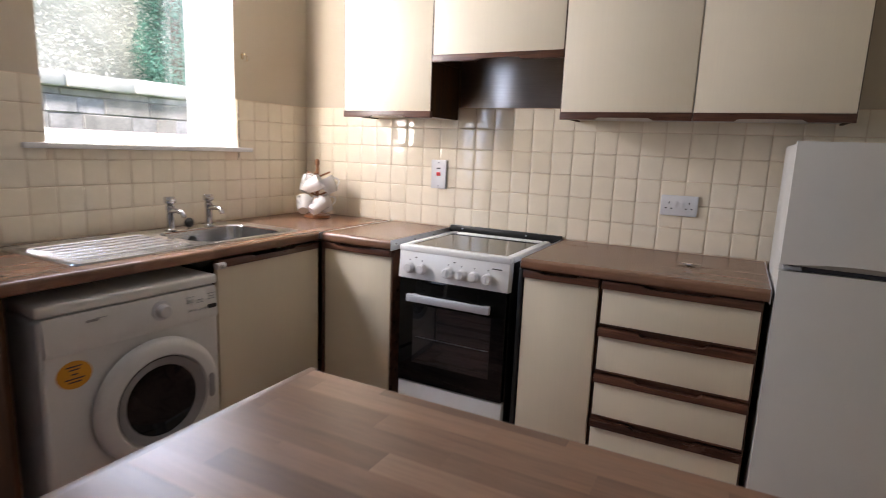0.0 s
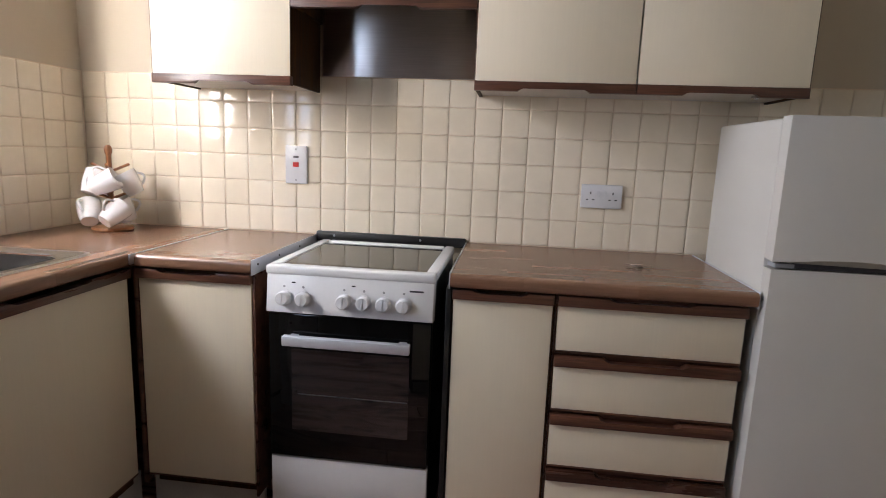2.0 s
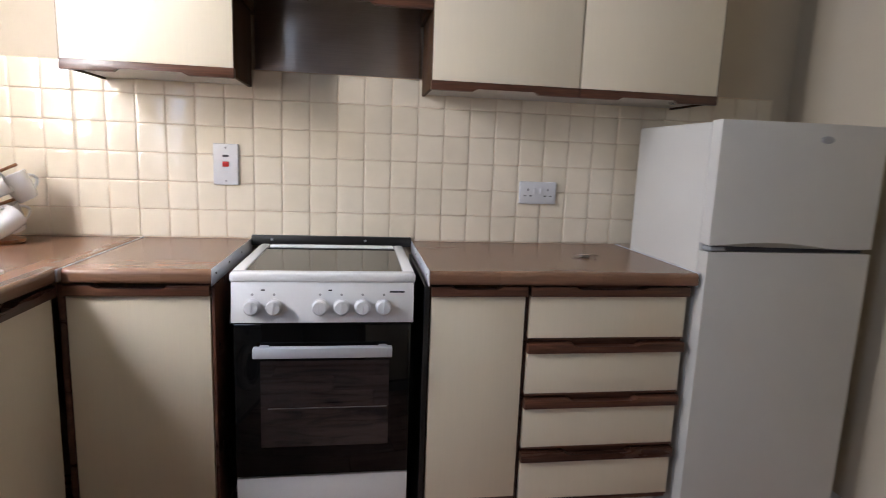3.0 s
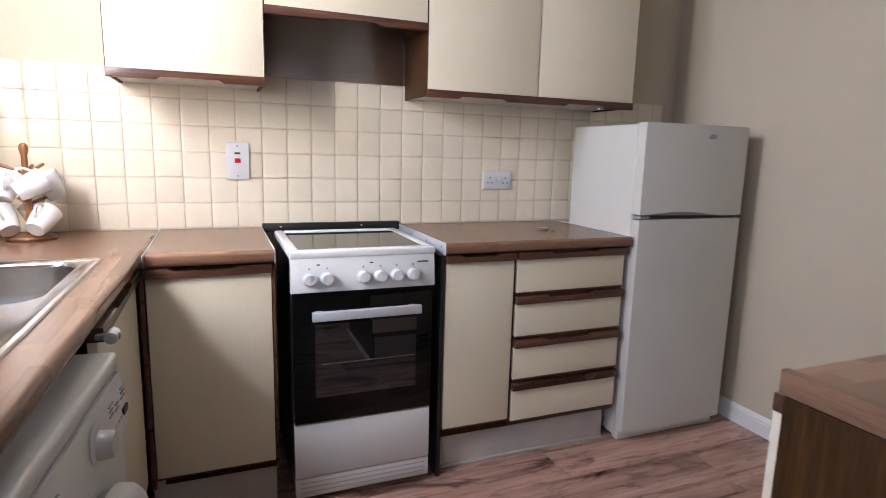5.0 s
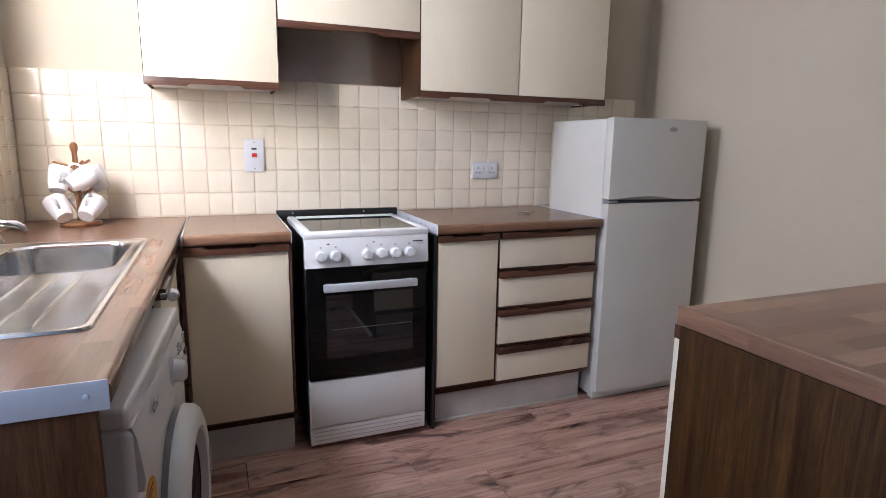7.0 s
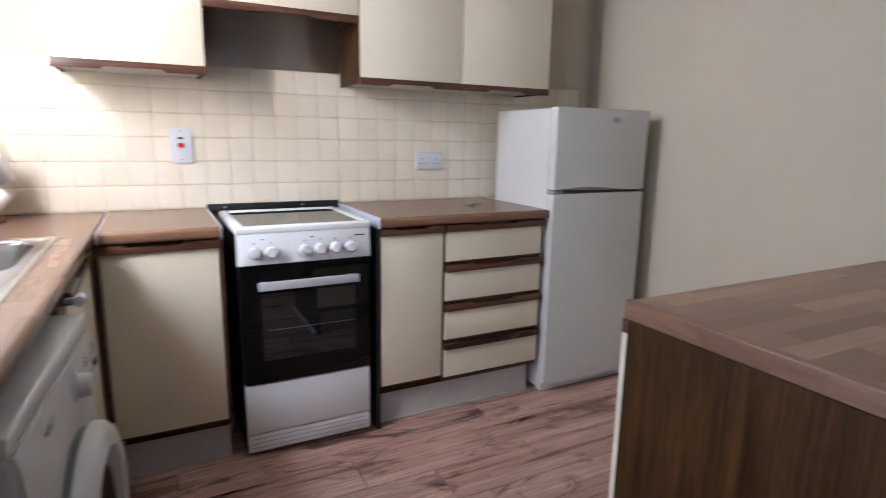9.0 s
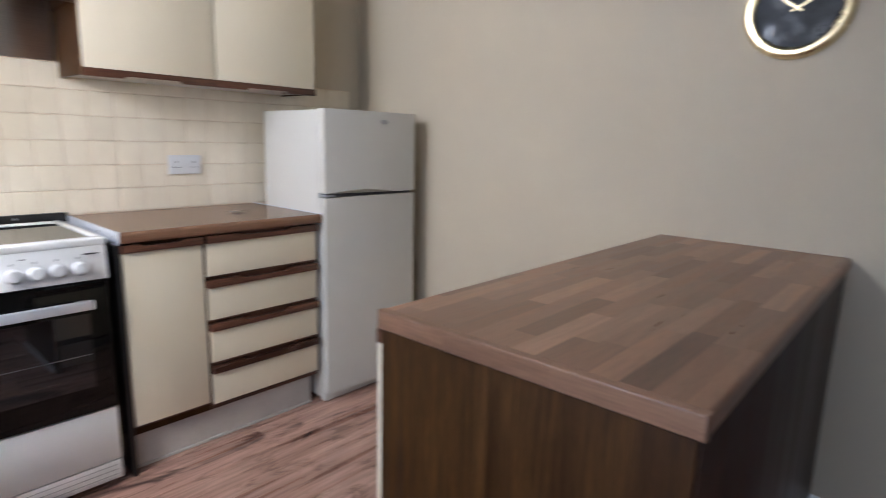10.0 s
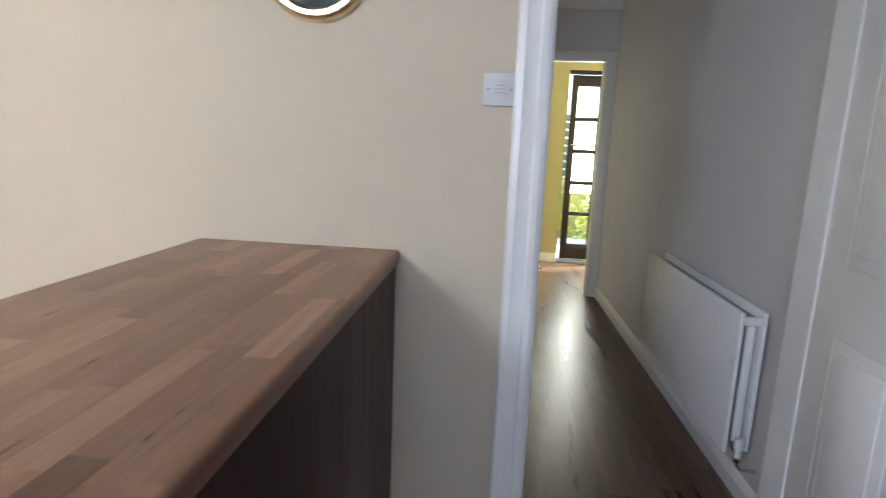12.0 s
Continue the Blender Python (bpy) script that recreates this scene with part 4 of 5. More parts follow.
for i, (y, z, w) in enumerate(((1.29, 0.79, 0.03), (1.29, 0.78, 0.022), (1.29, 0.77, 0.026), (1.33, 0.775, 0.02), (1.33, 0.765, 0.024), (1.375, 0.79, 0.03), (1.375, 0.78, 0.022), (1.375, 0.77, 0.028), (0.99, 0.79, 0.036))):
    part("print", prism([(-w / 2, -0.0012), (w / 2, -0.0012), (w / 2, 0.0012), (-w / 2, 0.0012)], facing(MX + 0.0105, y, z - 0.018, "+x"), 0.0032), PRINT_GREY, cp, "fine grey printed line")
part("maker_mark", prism(rounded(0.036, 0.007, 0.002, 3), facing(MX + 0.0125, 0.965, 0.768, "+x"), 0.003), GREY_PLASTIC, cp, "small grey printed mark")
part("drawer_lip", prism(rounded(0.17, 0.026, 0.012, 5), facing(MX + 0.004, 0.985, 0.712, "+x"), 0.009, None, 0.004), WASHER_WHITE, wm, "soap drawer grip")
# the door hangs a little open on its near side
c0 = Matrix.Translation((MX + 0.003, 0.93, 0)) @ pose(0, 0, 0, 0, 0, -1.2) @ Matrix.Translation((-MX - 0.003, -0.93, 0)) @ facing(MX + 0.017, 1.157, 0.448, "+x")
pd = part("porthole_door", turned([(0.150, 0.004), (0.155, 0.030), (0.161, 0.036), (0.186, 0.035), (0.203, 0.029), (0.212, 0.018), (0.214, 0.0), (0.152, 0.0)], c0, 56), WASHER_WHITE, wm, "white round door ring")
part("porthole_glass", turned([(0, 0.004), (0.06, 0.007), (0.12, 0.016), (0.152, 0.029), (0.154, 0.006)], c0, 48), BLACK_GLASS, pd, "dark domed porthole glass")
part("glass_rim", turned([(0.122, 0.019), (0.128, 0.024), (0.146, 0.031), (0.152, 0.033), (0.152, 0.024)], c0, 48), GREY_PLASTIC, pd, "dark grey rim round the glass")
part("door_seal", turned([(0.16, 0.0), (0.206, 0.0), (0.206, 0.013), (0.16, 0.013)], facing(MX + 0.0045, 1.157, 0.448, "+x"), 56), GREY_PLASTIC, wm, "grey rubber door seal")
part("door_grip", prism(rounded(0.022, 0.09, 0.01, 5), c0 @ pose(0.174, 0, 0.029), 0.008, None, 0.003), GREY_PLASTIC, pd, "grey grip recess")
stk = facing(MX + 0.0042, 0.908, 0.612, "+x")
sk = part("sticker", prism([(0.05 * math.cos(math.tau * i / 40), 0.043 * math.sin(math.tau * i / 40)) for i in range(40)], stk, 0.0015), ORANGE, wm, "orange round paper sticker")
for z, w in ((0.026, 0.044), (0.016, 0.03), (0.002, 0.02), (-0.012, 0.056), (-0.022, 0.036)):
    part("print", prism([(-w / 2, z - 0.002), (w / 2, z - 0.002), (w / 2, z + 0.002), (-w / 2, z + 0.002)], stk, 0.0021), INK, sk, "dark printed line")
part("filter_flap", box(MX + 0.003, MX + 0.008, 1.27, 1.37, 0.06, 0.15, 0.003), WASHER_WHITE, wm)
part("kick_strip", box(MX - 0.02, MX + 0.007, MY0 + 0.03, MY1 - 0.03, 0.014, 0.05, 0.003), GREY_PLASTIC, wm)
for fx in (-2.12, MX - 0.06):
    for fy in (MY0 + 0.05, MY1 - 0.05):
        part("foot", rod((fx, fy, 0), (fx, fy, 0.014), 0.02), BLACK, wm)
# the machine stands a little askew
wm.matrix_world = pose(MX, MY1, 0, 0, 0, -4) @ pose(-MX, -MY1, 0) @ pose(*(-1.88, 1.115, 0))


# ---- sink and taps ----
sink = thing("sink", ((SX0 + SX1) / 2, (SY0 + SY1) / 2, WT), "stainless steel sink with a ribbed drainer set into the worktop", "sink")


def ring(w, h, r, cx, cy, z, seg=7):
    return [Vector((cx + x, cy + y, z)) for x, y in rounded(w, h, r, seg)]


def loft(rings, cap=True):
    bm = bmesh.new()
    loops = [[bm.verts.new(p) for p in rg] for rg in rings]
    for a, b in zip(loops, loops[1:]):
        for i in range(len(a)):
            j = (i + 1) % len(a)
            bm.faces.new((a[i], a[j], b[j], b[i]))
    if cap:
        bm.faces.new(loops[-1])
    return bm


scx, scy, sw, sh = (SX0 + SX1) / 2, (SY0 + SY1) / 2, SX1 - SX0, SY1 - SY0
bcx, bcy, bw, bh = (BX0 + BX1) / 2, (BY0 + BY1) / 2, BX1 - BX0, BY1 - BY0
Z = WT
part("rim", loft([ring(sw, sh, 0.03, scx, scy, Z + 0.0005), ring(sw - 0.004, sh - 0.004, 0.029, scx, scy, Z + 0.006), ring(sw - 0.022, sh - 0.022, 0.026, scx, scy, Z + 0.0065), ring(sw - 0.032, sh - 0.032, 0.022, scx, scy, Z + 0.003),
                  ring(bw + 0.012, bh + 0.012, 0.075, bcx, bcy, Z + 0.003), ring(bw, bh, 0.07, bcx, bcy, Z - 0.004)], False), SINK_STEEL, sink)
part("bowl", loft([ring(bw, bh, 0.07, bcx, bcy, Z - 0.004), ring(bw - 0.012, bh - 0.012, 0.07, bcx, bcy, Z - 0.07), ring(bw - 0.03, bh - 0.03, 0.07, bcx, bcy, Z - 0.135), ring(bw - 0.09, bh - 0.09, 0.06, bcx, bcy, Z - 0.155), ring(0.06, 0.06, 0.029, bcx, bcy, Z - 0.158)]), SINK_STEEL, sink, smooth=70)
for i in range(6):
    x = SX0 + 0.085 + i * 0.054
    part("drainer_rib", tube([(x, SY0 + 0.05, Z - 0.0025), (x, SY0 + 0.07, Z + 0.0008), (x, BY0 - 0.06, Z + 0.0008), (x, BY0 - 0.035, Z - 0.0025)], 0.0065, 10), SINK_STEEL, sink)
part("waste", turned([(0, 0.001), (0.012, 0.001), (0.02, 0.003), (0.033, 0.0015), (0.033, 0)], Matrix.Translation((bcx, bcy, Z - 0.158)), 24), CHROME, sink)
part("overflow", turned([(0, 0.002), (0.016, 0.003), (0.02, 0)], facing(BX0 + 0.007, bcy - 0.03, Z - 0.045, "+x"), 20), BLACK, sink, "dark overflow hole")
plug = solid("sink_plug", turned([(0, 0.02), (0.012, 0.02), (0.017, 0.012), (0.022, 0.008), (0.022, 0)], facing(-2.118, 1.70, Z + 0.028, "+x"), 24), BLACK, "black rubber plug resting on the back of the sink", "plug")
part("stem", rod((-2.118, 1.70, Z + 0.004), (-2.118, 1.70, Z + 0.03), 0.005), CHROME, plug)


def pillar_tap(x, y, label):
    t = thing("tap", (x, y, Z + 0.004), label, "tap", "pillar taps at the sink")
    part("body", turned([(0.024, 0.0), (0.024, 0.006), (0.016, 0.012), (0.0145, 0.03), (0.0145, 0.085), (0.018, 0.095), (0.018, 0.108), (0.012, 0.112), (0, 0.112)], Matrix.Translation((x, y, Z + 0.003)), 28), CHROME, t)
    part("spout", tube([(x + 0.005, y, Z + 0.088), (x + 0.04, y, Z + 0.094), (x + 0.075, y, Z + 0.090), (x + 0.088, y, Z + 0.078), (x + 0.09, y, Z + 0.068)], 0.0105, 14), CHROME, t)
    part("handle", turned([(0.011, 0.112), (0.017, 0.118), (0.0235, 0.121), (0.0245, 0.128), (0.0245, 0.142), (0.021, 0.148), (0, 0.149)], Matrix.Translation((x, y, Z + 0.003)), 10), CHROME, t)


pillar_tap(-2.105, 1.60, "chrome pillar tap on the back of the sink")
pillar_tap(-2.105, 1.80, "chrome pillar tap on the back of the sink")

# ---- mug tree ----
TX, TY = -1.995, 2.43
tree = thing("mug_tree", (TX, TY, WT), "turned wooden mug tree on the worktop corner", "mug tree")
part("base", turned([(0, 0), (0.068, 0), (0.072, 0.005), (0.070, 0.012), (0.05, 0.016), (0, 0.017)], Matrix.Translation((TX, TY, WT + 0.0005)), 36), PEG_WOOD, tree)
part("post", turned([(0.011, 0.015), (0.0105, 0.10), (0.012, 0.11), (0.010, 0.12), (0.0095, 0.265), (0.0125, 0.272), (0.014, 0.284), (0.012, 0.294), (0.006, 0.300), (0, 0.301)], Matrix.Translation((TX, TY, WT)) @ Matrix.Diagonal((1, 1, 1.06, 1)), 20), PEG_WOOD, tree)
for lv, a0 in ((0.118, 20), (0.218, 60)):
    for k in range(3):
        a = radians(a0 + 120 * k)
        d = Vector((math.cos(a), math.sin(a), 0))
        s = Vector((TX, TY, WT + lv))
        part("peg", rod(s, s + d * 0.072 + Vector((0, 0, 0.03)), 0.005, 0.0055, 12, bevel=0.001), PEG_WOOD, tree)


def mug(at, axis, twist):
    """A mug whose foot points along axis."""
    z = Vector(axis).normalized()
    q = (-z).to_track_quat("Z", "Y").to_matrix().to_4x4()
    m = Matrix.Translation(at) @ q @ pose(0, 0, -0.046, 0, 0, twist) @ Matrix.Diagonal((1.05, 1.05, 1.05, 1))
    t = thing("mug", at, "white china mug hanging on the mug tree", "mug", "mugs on the tree")
    part("cup", turned([(0, 0.002), (0.022, 0.0), (0.0265, 0.0), (0.0285, 0.006), (0.033, 0.022), (0.0375, 0.05), (0.040, 0.082), (0.0395, 0.085), (0.0375, 0.083), (0.035, 0.05), (0.030, 0.02), (0.025, 0.008), (0, 0.006)], m, 36), CERAMIC, t, smooth=50)
    pts = [m @ Vector((0.034 + 0.026 * math.sin(math.pi * i / 10), 0, 0.072 - 0.052 * i / 10)) for i in range(11)]
    part("handle", tube(pts, 0.0045, 10), CERAMIC, t)


for at, axis, tw in (((-0.058, -0.045, 0.068), (0.42, -0.55, -0.62), 60), ((0.046, -0.05, 0.068), (-0.30, -0.72, -0.55), 100), ((-0.055, -0.015, 0.178), (-0.10, -0.42, -0.80), 120),
                     ((0.026, -0.062, 0.182), (-0.70, -0.32, -0.42), 90), ((0.058, 0.03, 0.178), (0.35, 0.2, -0.75), 120), ((0.005, 0.06, 0.072), (0.2, 0.3, -0.8), 80)):
    mug((TX + at[0], TY + at[1], WT + at[2]), axis, tw)

# ---- switches, sockets, clock ----
sw = thing("cooker_switch", (-1.329, Y1 - 0.004, 1.112), "white cooker switch plate with a red rocker on the tiles", "switch")
part("plate", prism(rounded(0.086, 0.146, 0.004, 3), facing(-1.329, Y1 - 0.001, 1.187, "-y"), 0.010, None, 0.002), PLASTIC, sw)
part("rocker", prism(rounded(0.022, 0.018, 0.002, 3), facing(-1.329, Y1 - 0.010, 1.188, "-y"), 0.005, None, 0.0015), RED, sw, "red rocker")
part("neon", prism(rounded(0.022, 0.008, 0.002, 3), facing(-1.329, Y1 - 0.010, 1.217, "-y"), 0.002), INK, sw, "unlit dark neon lens")
part("mark", prism(rounded(0.016, 0.010, 0.001, 2), facing(-1.329, Y1 - 0.010, 1.171, "-y"), 0.0012), PLASTIC, sw)
for z in (1.128, 1.246):
    part("screw", rod((-1.329, Y1 - 0.0105, z), (-1.329, Y1 - 0.0125, z), 0.0035), GREY_PLASTIC, sw)
so = thing("double_socket", (-0.165, Y1 - 0.004, 1.073), "white double wall socket on the tiles", "socket")
part("plate", prism(rounded(0.147, 0.086, 0.004, 3), facing(-0.165, Y1 - 0.001, 1.118, "-y"), 0.010, None, 0.002), PLASTIC, so)
for sx in (-0.205, -0.125):
    for dx, dz, w, h in ((0, 0.018, 0.0045, 0.009), (-0.011, -0.006, 0.008, 0.0045), (0.011, -0.006, 0.008, 0.0045)):
        part("pin_hole", prism([(-w / 2, -h / 2), (w / 2, -h / 2), (w / 2, h / 2), (-w / 2, h / 2)], facing(sx + dx, Y1 - 0.0105, 1.112 + dz, "-y"), 0.0014), BLACK, so)
for sx in (-0.178, -0.152):
    part("rocker", prism(rounded(0.011, 0.022, 0.002, 3), facing(sx, Y1 - 0.0105, 1.125, "-y"), 0.004, None, 0.001), PLASTIC, so)
fs = thing("fused_switch", (X1 - 0.004, -0.119, 1.333), "white fused connection plate on the beige wall", "switch")
part("plate", prism(rounded(0.087, 0.087, 0.004, 3), facing(X1 + 0.001, -0.119, 1.376, "-x"), 0.010, None, 0.002), DULL_PLASTIC, fs)
part("cover", prism(rounded(0.040, 0.040, 0.004, 3), facing(X1 - 0.009, -0.119, 1.376, "-x"), 0.0022, None, 0.001), DULL_PLASTIC, fs)
for i in range(3):
    part("print", prism([(-0.014, -0.001), (0.014, -0.001), (0.014, 0.001), (-0.014, 0.001)], facing(X1 - 0.0112, -0.119, 1.368 + i * 0.009, "-x"), 0.0006), GREY_PLASTIC, fs, "faint printed line")
for y in (-0.149, -0.089):
    part("screw", rod((X1 - 0.0085, y, 1.376), (X1 - 0.0105, y, 1.376), 0.0036), GREY_PLASTIC, fs)

ck_m = facing(X1 - 0.002, 0.384, 1.693, "-x")
clk = thing("wall_clock", (X1, 0.384, 1.693), "round wall clock with a gilt rim and dark face", "clock")
part("rim", turned([(0.118, 0.010), (0.122, 0.022), (0.130, 0.030), (0.142, 0.030), (0.152, 0.022), (0.156, 0.010), (0.156, 0)], ck_m, 64), GOLD, clk, "polished gilt rim")
part("face", turned([(0, 0.012), (0.120, 0.012), (0.120, 0)], ck_m, 64), CLOCK_FACE, clk, "charcoal dial")
for ang, ln, w in ((55, 0.062, 0.007), (-61, 0.092, 0.005)):
    part("hand", prism([(-w / 2, -0.018), (w / 2, -0.018), (w * 0.7, ln * 0.5), (0, ln), (-w * 0.7, ln * 0.5)], ck_m @ pose(0, 0, 0.014 + w * 0.2, 0, 0, ang), 0.0012), GOLD, clk, "gilt hand")
part("pin", turned([(0, 0.022), (0.005, 0.021), (0.006, 0.012)], ck_m, 16), GOLD, clk)
hook = thing("curtain_hook", (X0 - P, 2.135, 1.70), "small pale brass tie-back hook on the wall", "hook")
part("plate", prism(rounded(0.012, 0.03, 0.004, 3), facing(X0 - P - 0.001, 2.135, 1.735, "+x"), 0.004), GOLD, hook)
part("arm", tube([(X0 - P + 0.002, 2.135, 1.74), (X0 + 0.012, 2.137, 1.744), (X0 + 0.018, 2.142, 1.735), (X0 + 0.016, 2.148, 1.718), (X0 + 0.008, 2.145, 1.71)], 0.0028, 8), GOLD, hook)

# ---- keys ----
ky = thing("keys", (-0.075, 2.28, WT), "small bunch of keys on a ring", "keys")
part("ring", tube([(-0.055 + 0.016 * math.cos(math.tau * i / 20), 2.275 + 0.016 * math.sin(math.tau * i / 20), WT + 0.004 + 0.006 * math.sin(math.tau * i / 20 + 1)) for i in range(20)], 0.0016, 6, closed=True), KEY_METAL, ky)
for ang, dz in ((185, 0.003), (150, 0.009)):
    m = pose(-0.070, 2.277, WT + dz, 0, 0, ang)
    part("key", prism([(0, -0.009), (0.016, -0.011), (0.022, -0.004), (0.05, -0.004), (0.054, 0.0), (0.05, 0.003), (0.044, 0.0015), (0.038, 0.004), (0.022, 0.004), (0.016, 0.011), (0, 0.009)], m @ pose(0, 0, 0, 0, 4, 0), 0.0026), CHROME if ang == 150 else KEY_METAL, ky)

# ---- hall radiator ----
R0, R1, RZ0, RZ1 = 0.185, 1.24, 0.225, 0.722
rad = thing("radiator", tuple(along_hall(0.8, 0.07, RZ0)), "white double-panel radiator on the hall wall", "radiator")


def rad_part(name, r, mat, label="", bevel=0.004):
    return part(name, hall_box(*r, bevel=bevel), mat, rad, label)


rad_part("back_panel", (R0, R1, 0.030, 0.042, RZ0, RZ1), GLOSS_WHITE)
rad_part("front_panel", (R0 - 0.012, R1, 0.108, 0.122, RZ0, RZ1), GLOSS_WHITE)
rad_part("top_header", (R0 + 0.01, R0 + 0.03, 0.0425, 0.1075, RZ1 - 0.05, RZ1 - 0.02), GLOSS_WHITE)
rad_part("end_pipe", (R0 + 0.012, R0 + 0.032, 0.058, 0.084, RZ0 + 0.03, RZ1 - 0.0505), GLOSS_WHITE)
# the shade between the panels is a solid block coloured grey
rad_part("fins", (R0 + 0.06, R1 - 0.03, 0.0425, 0.1075, RZ0 + 0.05, RZ1 - 0.03), GREY_PLASTIC, "solid grey block for the shade between the panels", 0)
for k in range(26):
    s = R0 + 0.05 + k * (R1 - R0 - 0.09) / 25
    rad_part("channel", (s, s + 0.014, 0.1225, 0.1245, RZ0 + 0.012, RZ0 + 0.03), GLOSS_WHITE, "", 0)
for s in (R0 + 0.25, R1 - 0.25):
    rad_part("bracket", (s - 0.02, s + 0.02, 0.0, 0.0295, RZ0 + 0.05, RZ1 - 0.06), GLOSS_WHITE)
vp = along_hall(R0 - 0.012, 0.07, RZ0 + 0.012)
part("valve", turned([(0.011, -0.03), (0.011, 0.0), (0.016, 0.004), (0.017, 0.035), (0.013, 0.042), (0, 0.043)], Matrix.Translation(vp), 18), PLASTIC, rad, "white valve cap")
part("valve_tail", rod(vp + Vector((0, 0, -0.01)), along_hall(R0 + 0.03, 0.07, RZ0 + 0.004), 0.010), CHROME, rad)
part("pipe", tube([vp + Vector((0, 0, -0.03)), vp + Vector((0, 0, -0.055)), along_hall(R0 - 0.012, 0.05, RZ0 - 0.062), along_hall(R0 - 0.012, 0.002, RZ0 - 0.064)], 0.0065), CHROME, rad, "bare metal pipe into the wall")
part("pipe_nut", rod(vp + Vector((0, 0, -0.045)), vp + Vector((0, 0, -0.025)), 0.012, seg=6), CHROME, rad, "brass-grey nut")

# ---- outside ----
gr = bmesh.new()
for x0, x1, y0, y1 in ((-300, X0 - 0.3, -300, 300), (5.46, 300, -300, 300), (X0 - 0.3, 5.46, -300, -4.52), (X0 - 0.3, 5.46, 2.9, 300)):
    box(x0, x1, y0, y1, -0.3, -0.14, bm=gr)
solid("ground", gr, GRASS, "mown lawn round the house", "ground", kind="structure", smooth=None)
solid("pavement", box(5.46, 7.2, -3.5, 1.5, -0.139, -0.03, 0.01), COPING, "pale paving outside the garden door", "pavement", kind="structure")
# wall colours include the glare seen through the window
gw = thing("garden_wall", (-5.2, 4.2, -0.14), "grey stone garden wall with a pale coping", "wall", kind="structure")
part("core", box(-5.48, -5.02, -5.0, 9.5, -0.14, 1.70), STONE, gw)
rng = random.Random(4)
z = 0.9
while z < 1.69:
    h = min(rng.uniform(0.12, 0.2), 1.70 - z)
    y = 1.6 + rng.uniform(0, 0.2)
    while y < 6.2:
        w = rng.uniform(0.2, 0.45)
        part("stone", box(-5.03, -5.008 + rng.uniform(0, 0.012), y, y + w - 0.008, z, z + h - 0.008, 0.006, 1), STONE, gw)
        y += w
    z += h
y = -5.0
while y < 9.4:
    part("coping_stone", box(-5.53, -4.93, y, y + 0.59, 1.70, 1.83 + rng.uniform(-0.01, 0.01), 0.02), COPING, gw)
    y += 0.6


def leaves(count, where, size, seed):
    """Small leaf blades strewn by where(rng), as one mesh."""
    r = random.Random(seed)
    verts, faces = [], []
    for _ in range(count):
        c = Vector(where(r))
        q = Euler((r.uniform(-1.2, 1.2), r.uniform(-1.2, 1.2), r.uniform(0, 6.28)))
        s = size * r.uniform(0.6, 1.4)
        k = len(verts)
        for x, yy, zz in ((-s, 0, 0), (0, -s * 0.45, s * 0.12), (s, 0, 0), (0, s * 0.45, s * 0.12)):
            v = Vector((x, yy, zz))
            v.rotate(q)
            verts.append(c + v)
        faces.append((k, k + 1, k + 2, k + 3))
    me = bpy.data.meshes.new("leaves")
    me.from_pydata(verts, [], faces)
    return me


def hedge_spot(r):
    y, z = r.uniform(-3.0, 6.5), r.uniform(1.7, 4.0)
    return (-5.9 - 0.35 * math.sin(y * 3.1 + z * 2.2) * math.sin(z * 2.7) + r.uniform(-0.35, 0.2), y, z)


# leaves and core are near white: outdoor glare put into the hedge colour
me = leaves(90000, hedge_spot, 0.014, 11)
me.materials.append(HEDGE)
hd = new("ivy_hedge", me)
tagged(hd, "overgrown grey-green hedge above the garden wall, glare painted into its colour", "hedge", kind="stuff")
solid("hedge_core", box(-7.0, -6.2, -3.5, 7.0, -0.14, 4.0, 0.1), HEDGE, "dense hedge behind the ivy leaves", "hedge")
con = thing("conifer", (-5.75, 4.47, -0.14), "tall green conifer behind the garden wall", "tree")
part("trunk", rod((-5.75, 4.47, -0.14), (-5.75, 4.47, 5.2), 0.09, 0.02, 12), BARK, con)


def conifer_spot(r):
    z = r.uniform(0.9, 5.4)
    a = r.uniform(0, math.tau)
    rad_at = (0.48 + 0.09 * math.sin(a * 3 + z * 2) + 0.06 * math.sin(z * 9)) * min(1.0, (5.6 - z) / 1.6)
    d = rad_at * math.sqrt(r.uniform(0.25, 1))
    return (-5.75 + d * math.cos(a), 4.47 + d * math.sin(a), z)


me = leaves(60000, conifer_spot, 0.016, 12)
me.materials.append(CONIFER)
cr = new("crown", me)
cr.parent = con
cr.location = -Vector((-5.75, 4.47, -0.14))

fence = thing("garden_fence", (9.0, -1.5, -0.14), "grey slatted timber fence beyond the paving", "fence")
for k in range(14):
    part("slat", box(9.0, 9.02, -5.0, 2.5, -0.04 + k * 0.13, 0.065 + k * 0.13, 0.004), FENCE, fence)
for y in (-5.0, -3.2, -1.4, 0.4, 2.2):
    part("post", box(9.02, 9.1, y, y + 0.09, -0.14, 1.85, 0.006), FENCE, fence)


def shrub_spot(r):
    y, z = r.uniform(-4.5, 0.5), r.uniform(-0.1, 1.3)
    return (7.6 + 0.25 * math.sin(y * 4) + r.uniform(-0.3, 0.3), y, z * (0.7 + 0.3 * math.sin(y * 2.7)))


me = leaves(9000, shrub_spot, 0.06, 13)
me.materials.append(sunlit_leaf("yellow_green_shrub", (0.34, 0.40, 0.10), (0.9, 0.92, 0.45)))
tagged(new("shrubs", me), "low yellow-green shrubs along the fence", "shrub", kind="stuff")

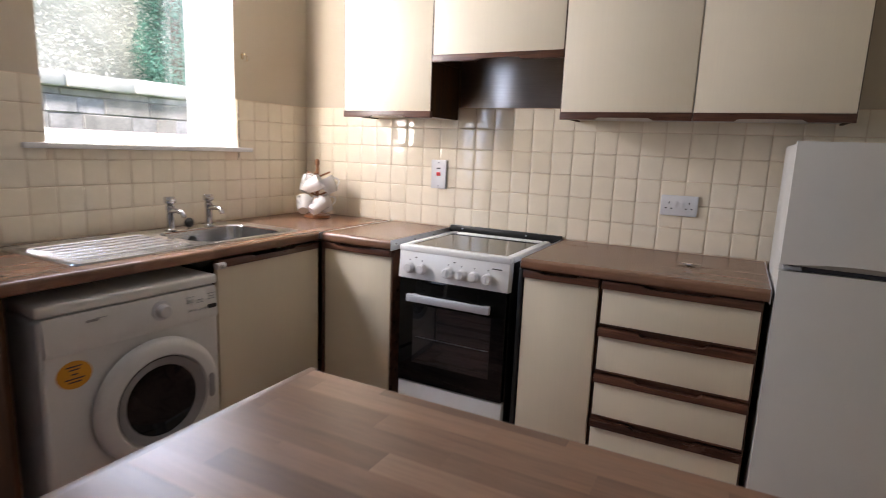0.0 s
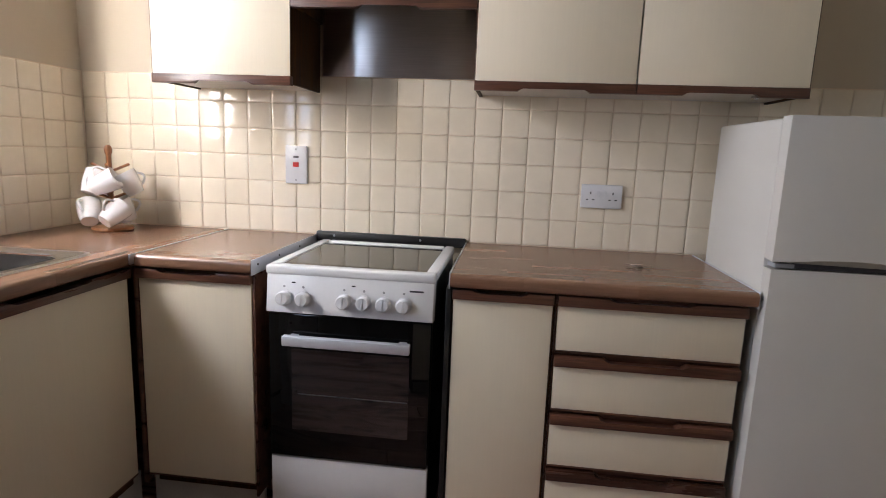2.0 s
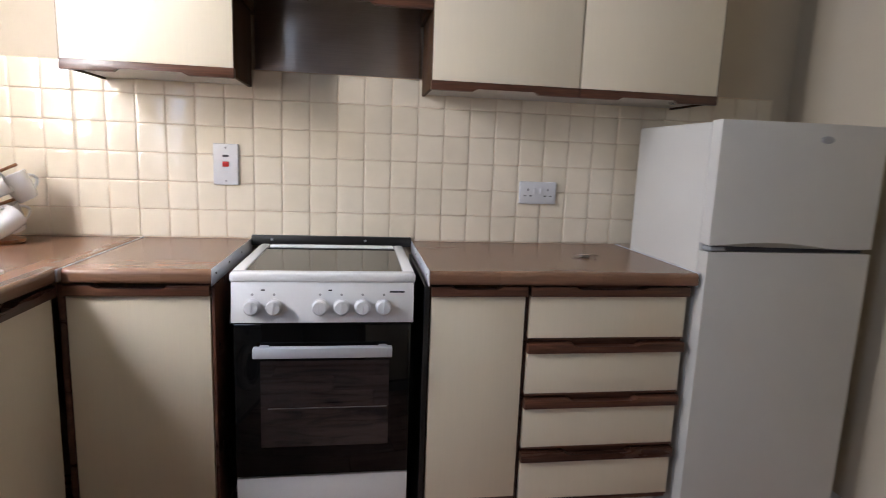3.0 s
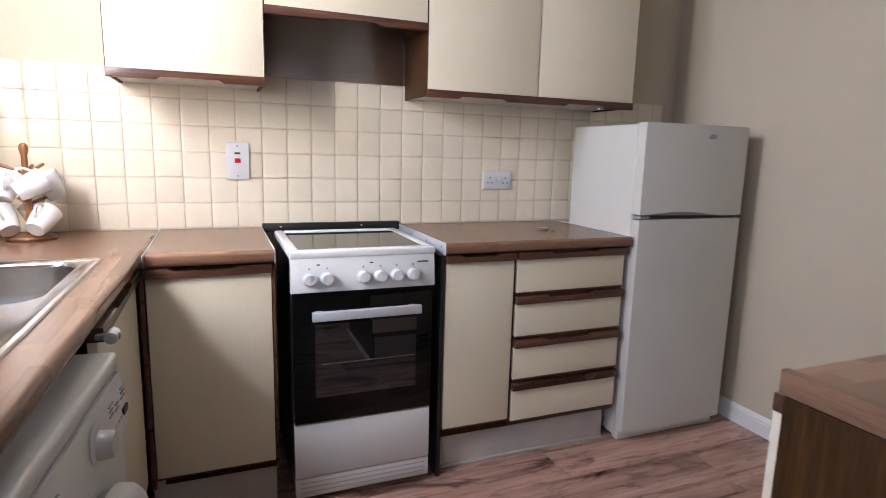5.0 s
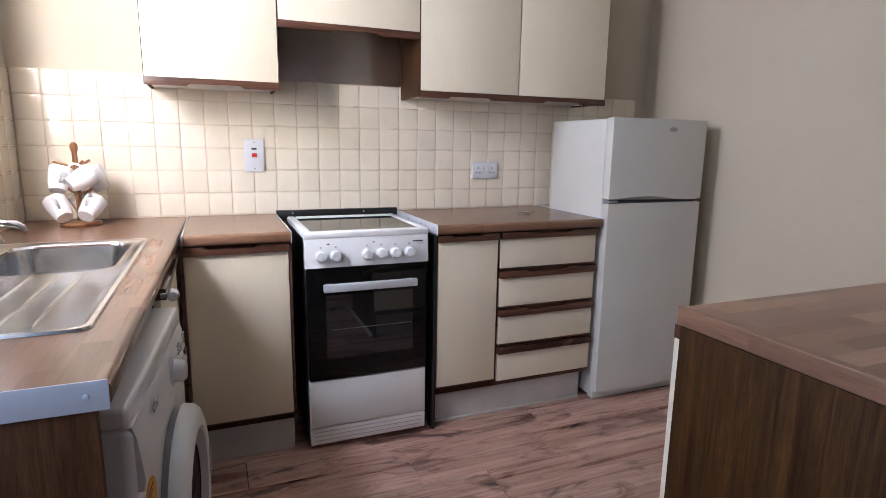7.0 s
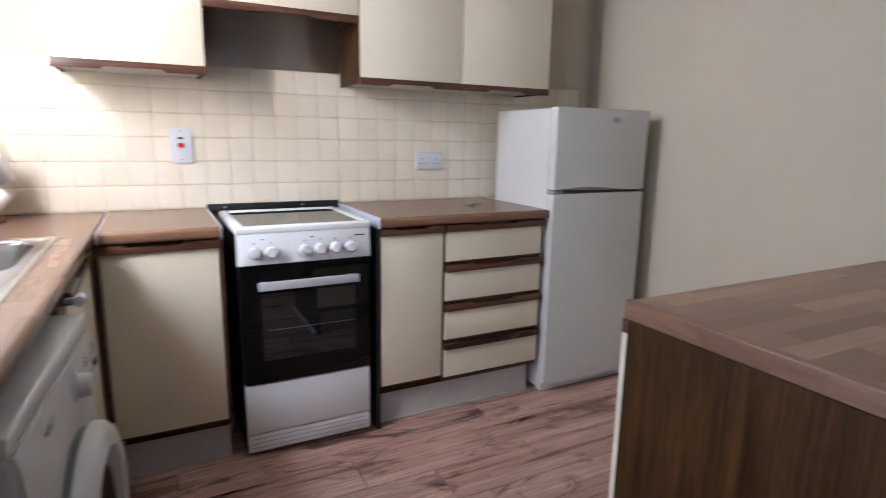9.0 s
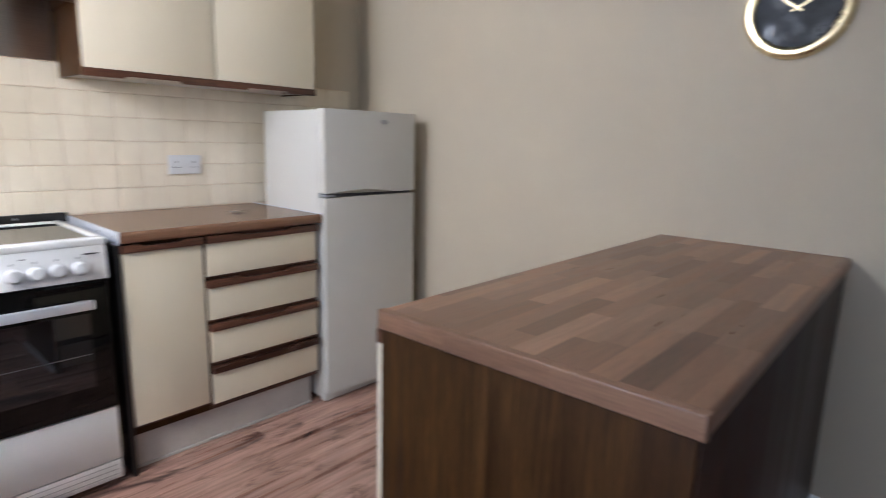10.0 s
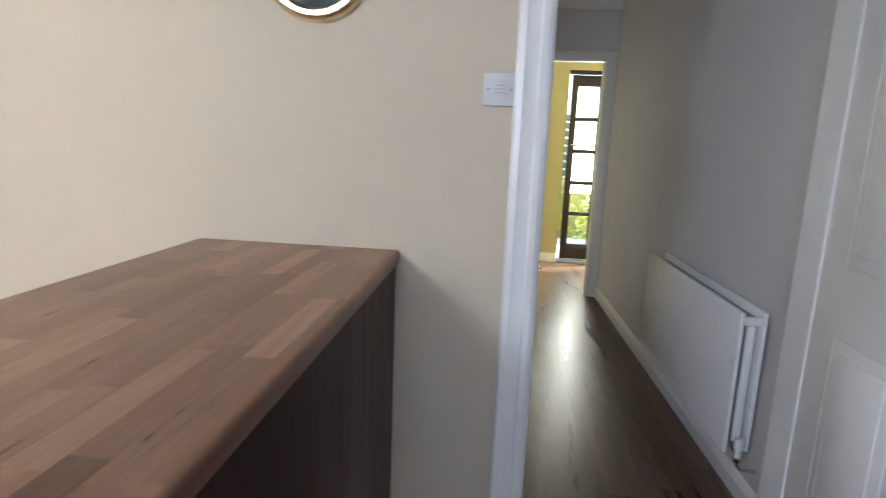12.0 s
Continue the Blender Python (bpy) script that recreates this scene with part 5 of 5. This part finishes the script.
# ---- floor planks ----
def planks(x0, x1, y0, y1, width, length, material, parent, seed, gap=0.0013, arris=0.0034):
    rng = random.Random(seed)
    made = {}
    y = y0
    while y < y1 - 0.01:
        w = min(width, y1 - y)
        x = x0 - rng.random() * length
        while x < x1 - 0.01:
            a, b = max(x, x0), min(x + length, x1)
            if b - a > 0.02:
                key = (round(b - a, 3), round(w, 3))
                if key not in made:
                    bm = box(-key[0] / 2 + gap, key[0] / 2 - gap, -key[1] / 2 + gap, key[1] / 2 - gap, -0.008, 0)
                    bmesh.ops.bevel(bm, geom=list(max(bm.faces, key=lambda f: f.calc_center_median().z).edges), offset=arris, segments=1, affect="EDGES")
                    me = bpy.data.meshes.new("plank")
                    bm.to_mesh(me)
                    bm.free()
                    me.materials.append(material)
                    made[key] = me
                ob = new("plank", made[key])
                ob.location = ((a + b) / 2, y + w / 2, 0)
                ob.parent = parent
            x += length
        y += width


planks(X0, X1 + 0.06, Y0 + 0.02, Y1, 0.195, 1.28, FLOOR_WOOD, floor, 3)
planks(X1 + 0.06, 5.3, -1.12, -0.1, 0.195, 1.28, HALL_WOOD, floor, 5, 0.0002, 0.0004)
planks(4.08, 5.3, -2.5, -1.12, 0.195, 1.28, HALL_WOOD, floor, 6, 0.0003, 0.0008)
planks(4.08, 5.3, -0.1, 0.6, 0.195, 1.28, HALL_WOOD, floor, 7, 0.0003, 0.0008)

# ---- wall tiles ----
PITCH = 0.0987


def tile_mesh(w, h):
    """A glazed tile, face up, its edges pillowed down."""
    bm = box(-w / 2, w / 2, -h / 2, h / 2, 0, 0.0062)
    face = max(bm.faces, key=lambda f: f.calc_center_median().z)
    bmesh.ops.inset_region(bm, faces=[face], thickness=0.0038, depth=0.0008)
    bmesh.ops.inset_region(bm, faces=[face], thickness=0.010, depth=0.0003)
    for f in bm.faces:
        f.smooth = True
    me = bpy.data.meshes.new("tile")
    bm.to_mesh(me)
    bm.free()
    me.materials.append(TILE)
    return me


TILES = {}


def lay(parent, u0, u1, place_at, holes):
    """Tiles rows of six from the worktop up, from u0 to u1 along the wall."""
    rng = random.Random(9)
    i = 0
    while u0 + i * PITCH < u1 - 0.02:
        for j in range(6):
            a, b = u0 + i * PITCH, min(u0 + (i + 1) * PITCH, u1)
            c, d = 0.92 + j * 0.1, 0.92 + (j + 1) * 0.1
            for h0, h1, hz0, hz1 in holes:
                if a >= h0 - 0.001 and b <= h1 + 0.001 and c >= hz0 - 0.001:
                    a = b
                elif c >= hz0 - 0.04 or d > hz0 + 0.02:
                    if a < h1 < b and d > hz0 + 0.02 and a > h0:
                        a = h1
                    elif a < h0 < b and d > hz0 + 0.02:
                        b = h0
                    elif a >= h0 and b <= h1 and d > hz0:
                        d = hz0
            w, h = b - a - 0.0026, d - c - 0.0026
            if w < 0.012 or h < 0.012:
                continue
            key = (round(w, 3), round(h, 3))
            if key not in TILES:
                TILES[key] = tile_mesh(*key)
            ob = new("tile", TILES[key])
            ob.parent = parent
            lean = pose(0, 0, 0, rng.uniform(-0.35, 0.35), rng.uniform(-0.35, 0.35), 0)
            ob.matrix_basis = Matrix.Translation(-ORIGIN[parent]) @ place_at((a + b) / 2, (c + d) / 2) @ lean
        i += 1


part("grout", box(X0, 0.806, Y1 + 0.0023, Y1 + P + 0.001, 0.90, 1.522), GROUT, wall_n)
part("grout", boxes((X0 - P - 0.001, X0 - 0.0023, WEND, WIN[0] - 0.001, 0.90, 1.522), (X0 - P - 0.001, X0 - 0.0023, WIN[1] + 0.001, Y1 + 0.004, 0.90, 1.522), (X0 - P - 0.001, X0 - 0.0023, WIN[0], WIN[1], 0.90, 1.262)), GROUT, wall_w)
lay(wall_n, X0, 0.806, lambda u, z: facing(u, Y1 + 0.0075, z, "-y"), [])
lay(wall_w, -Y1 + 0.004, -WEND, lambda u, z: facing(X0 - 0.0075, -u, z, "+x"), [(-WIN[1], -WIN[0], 1.262, 9)])
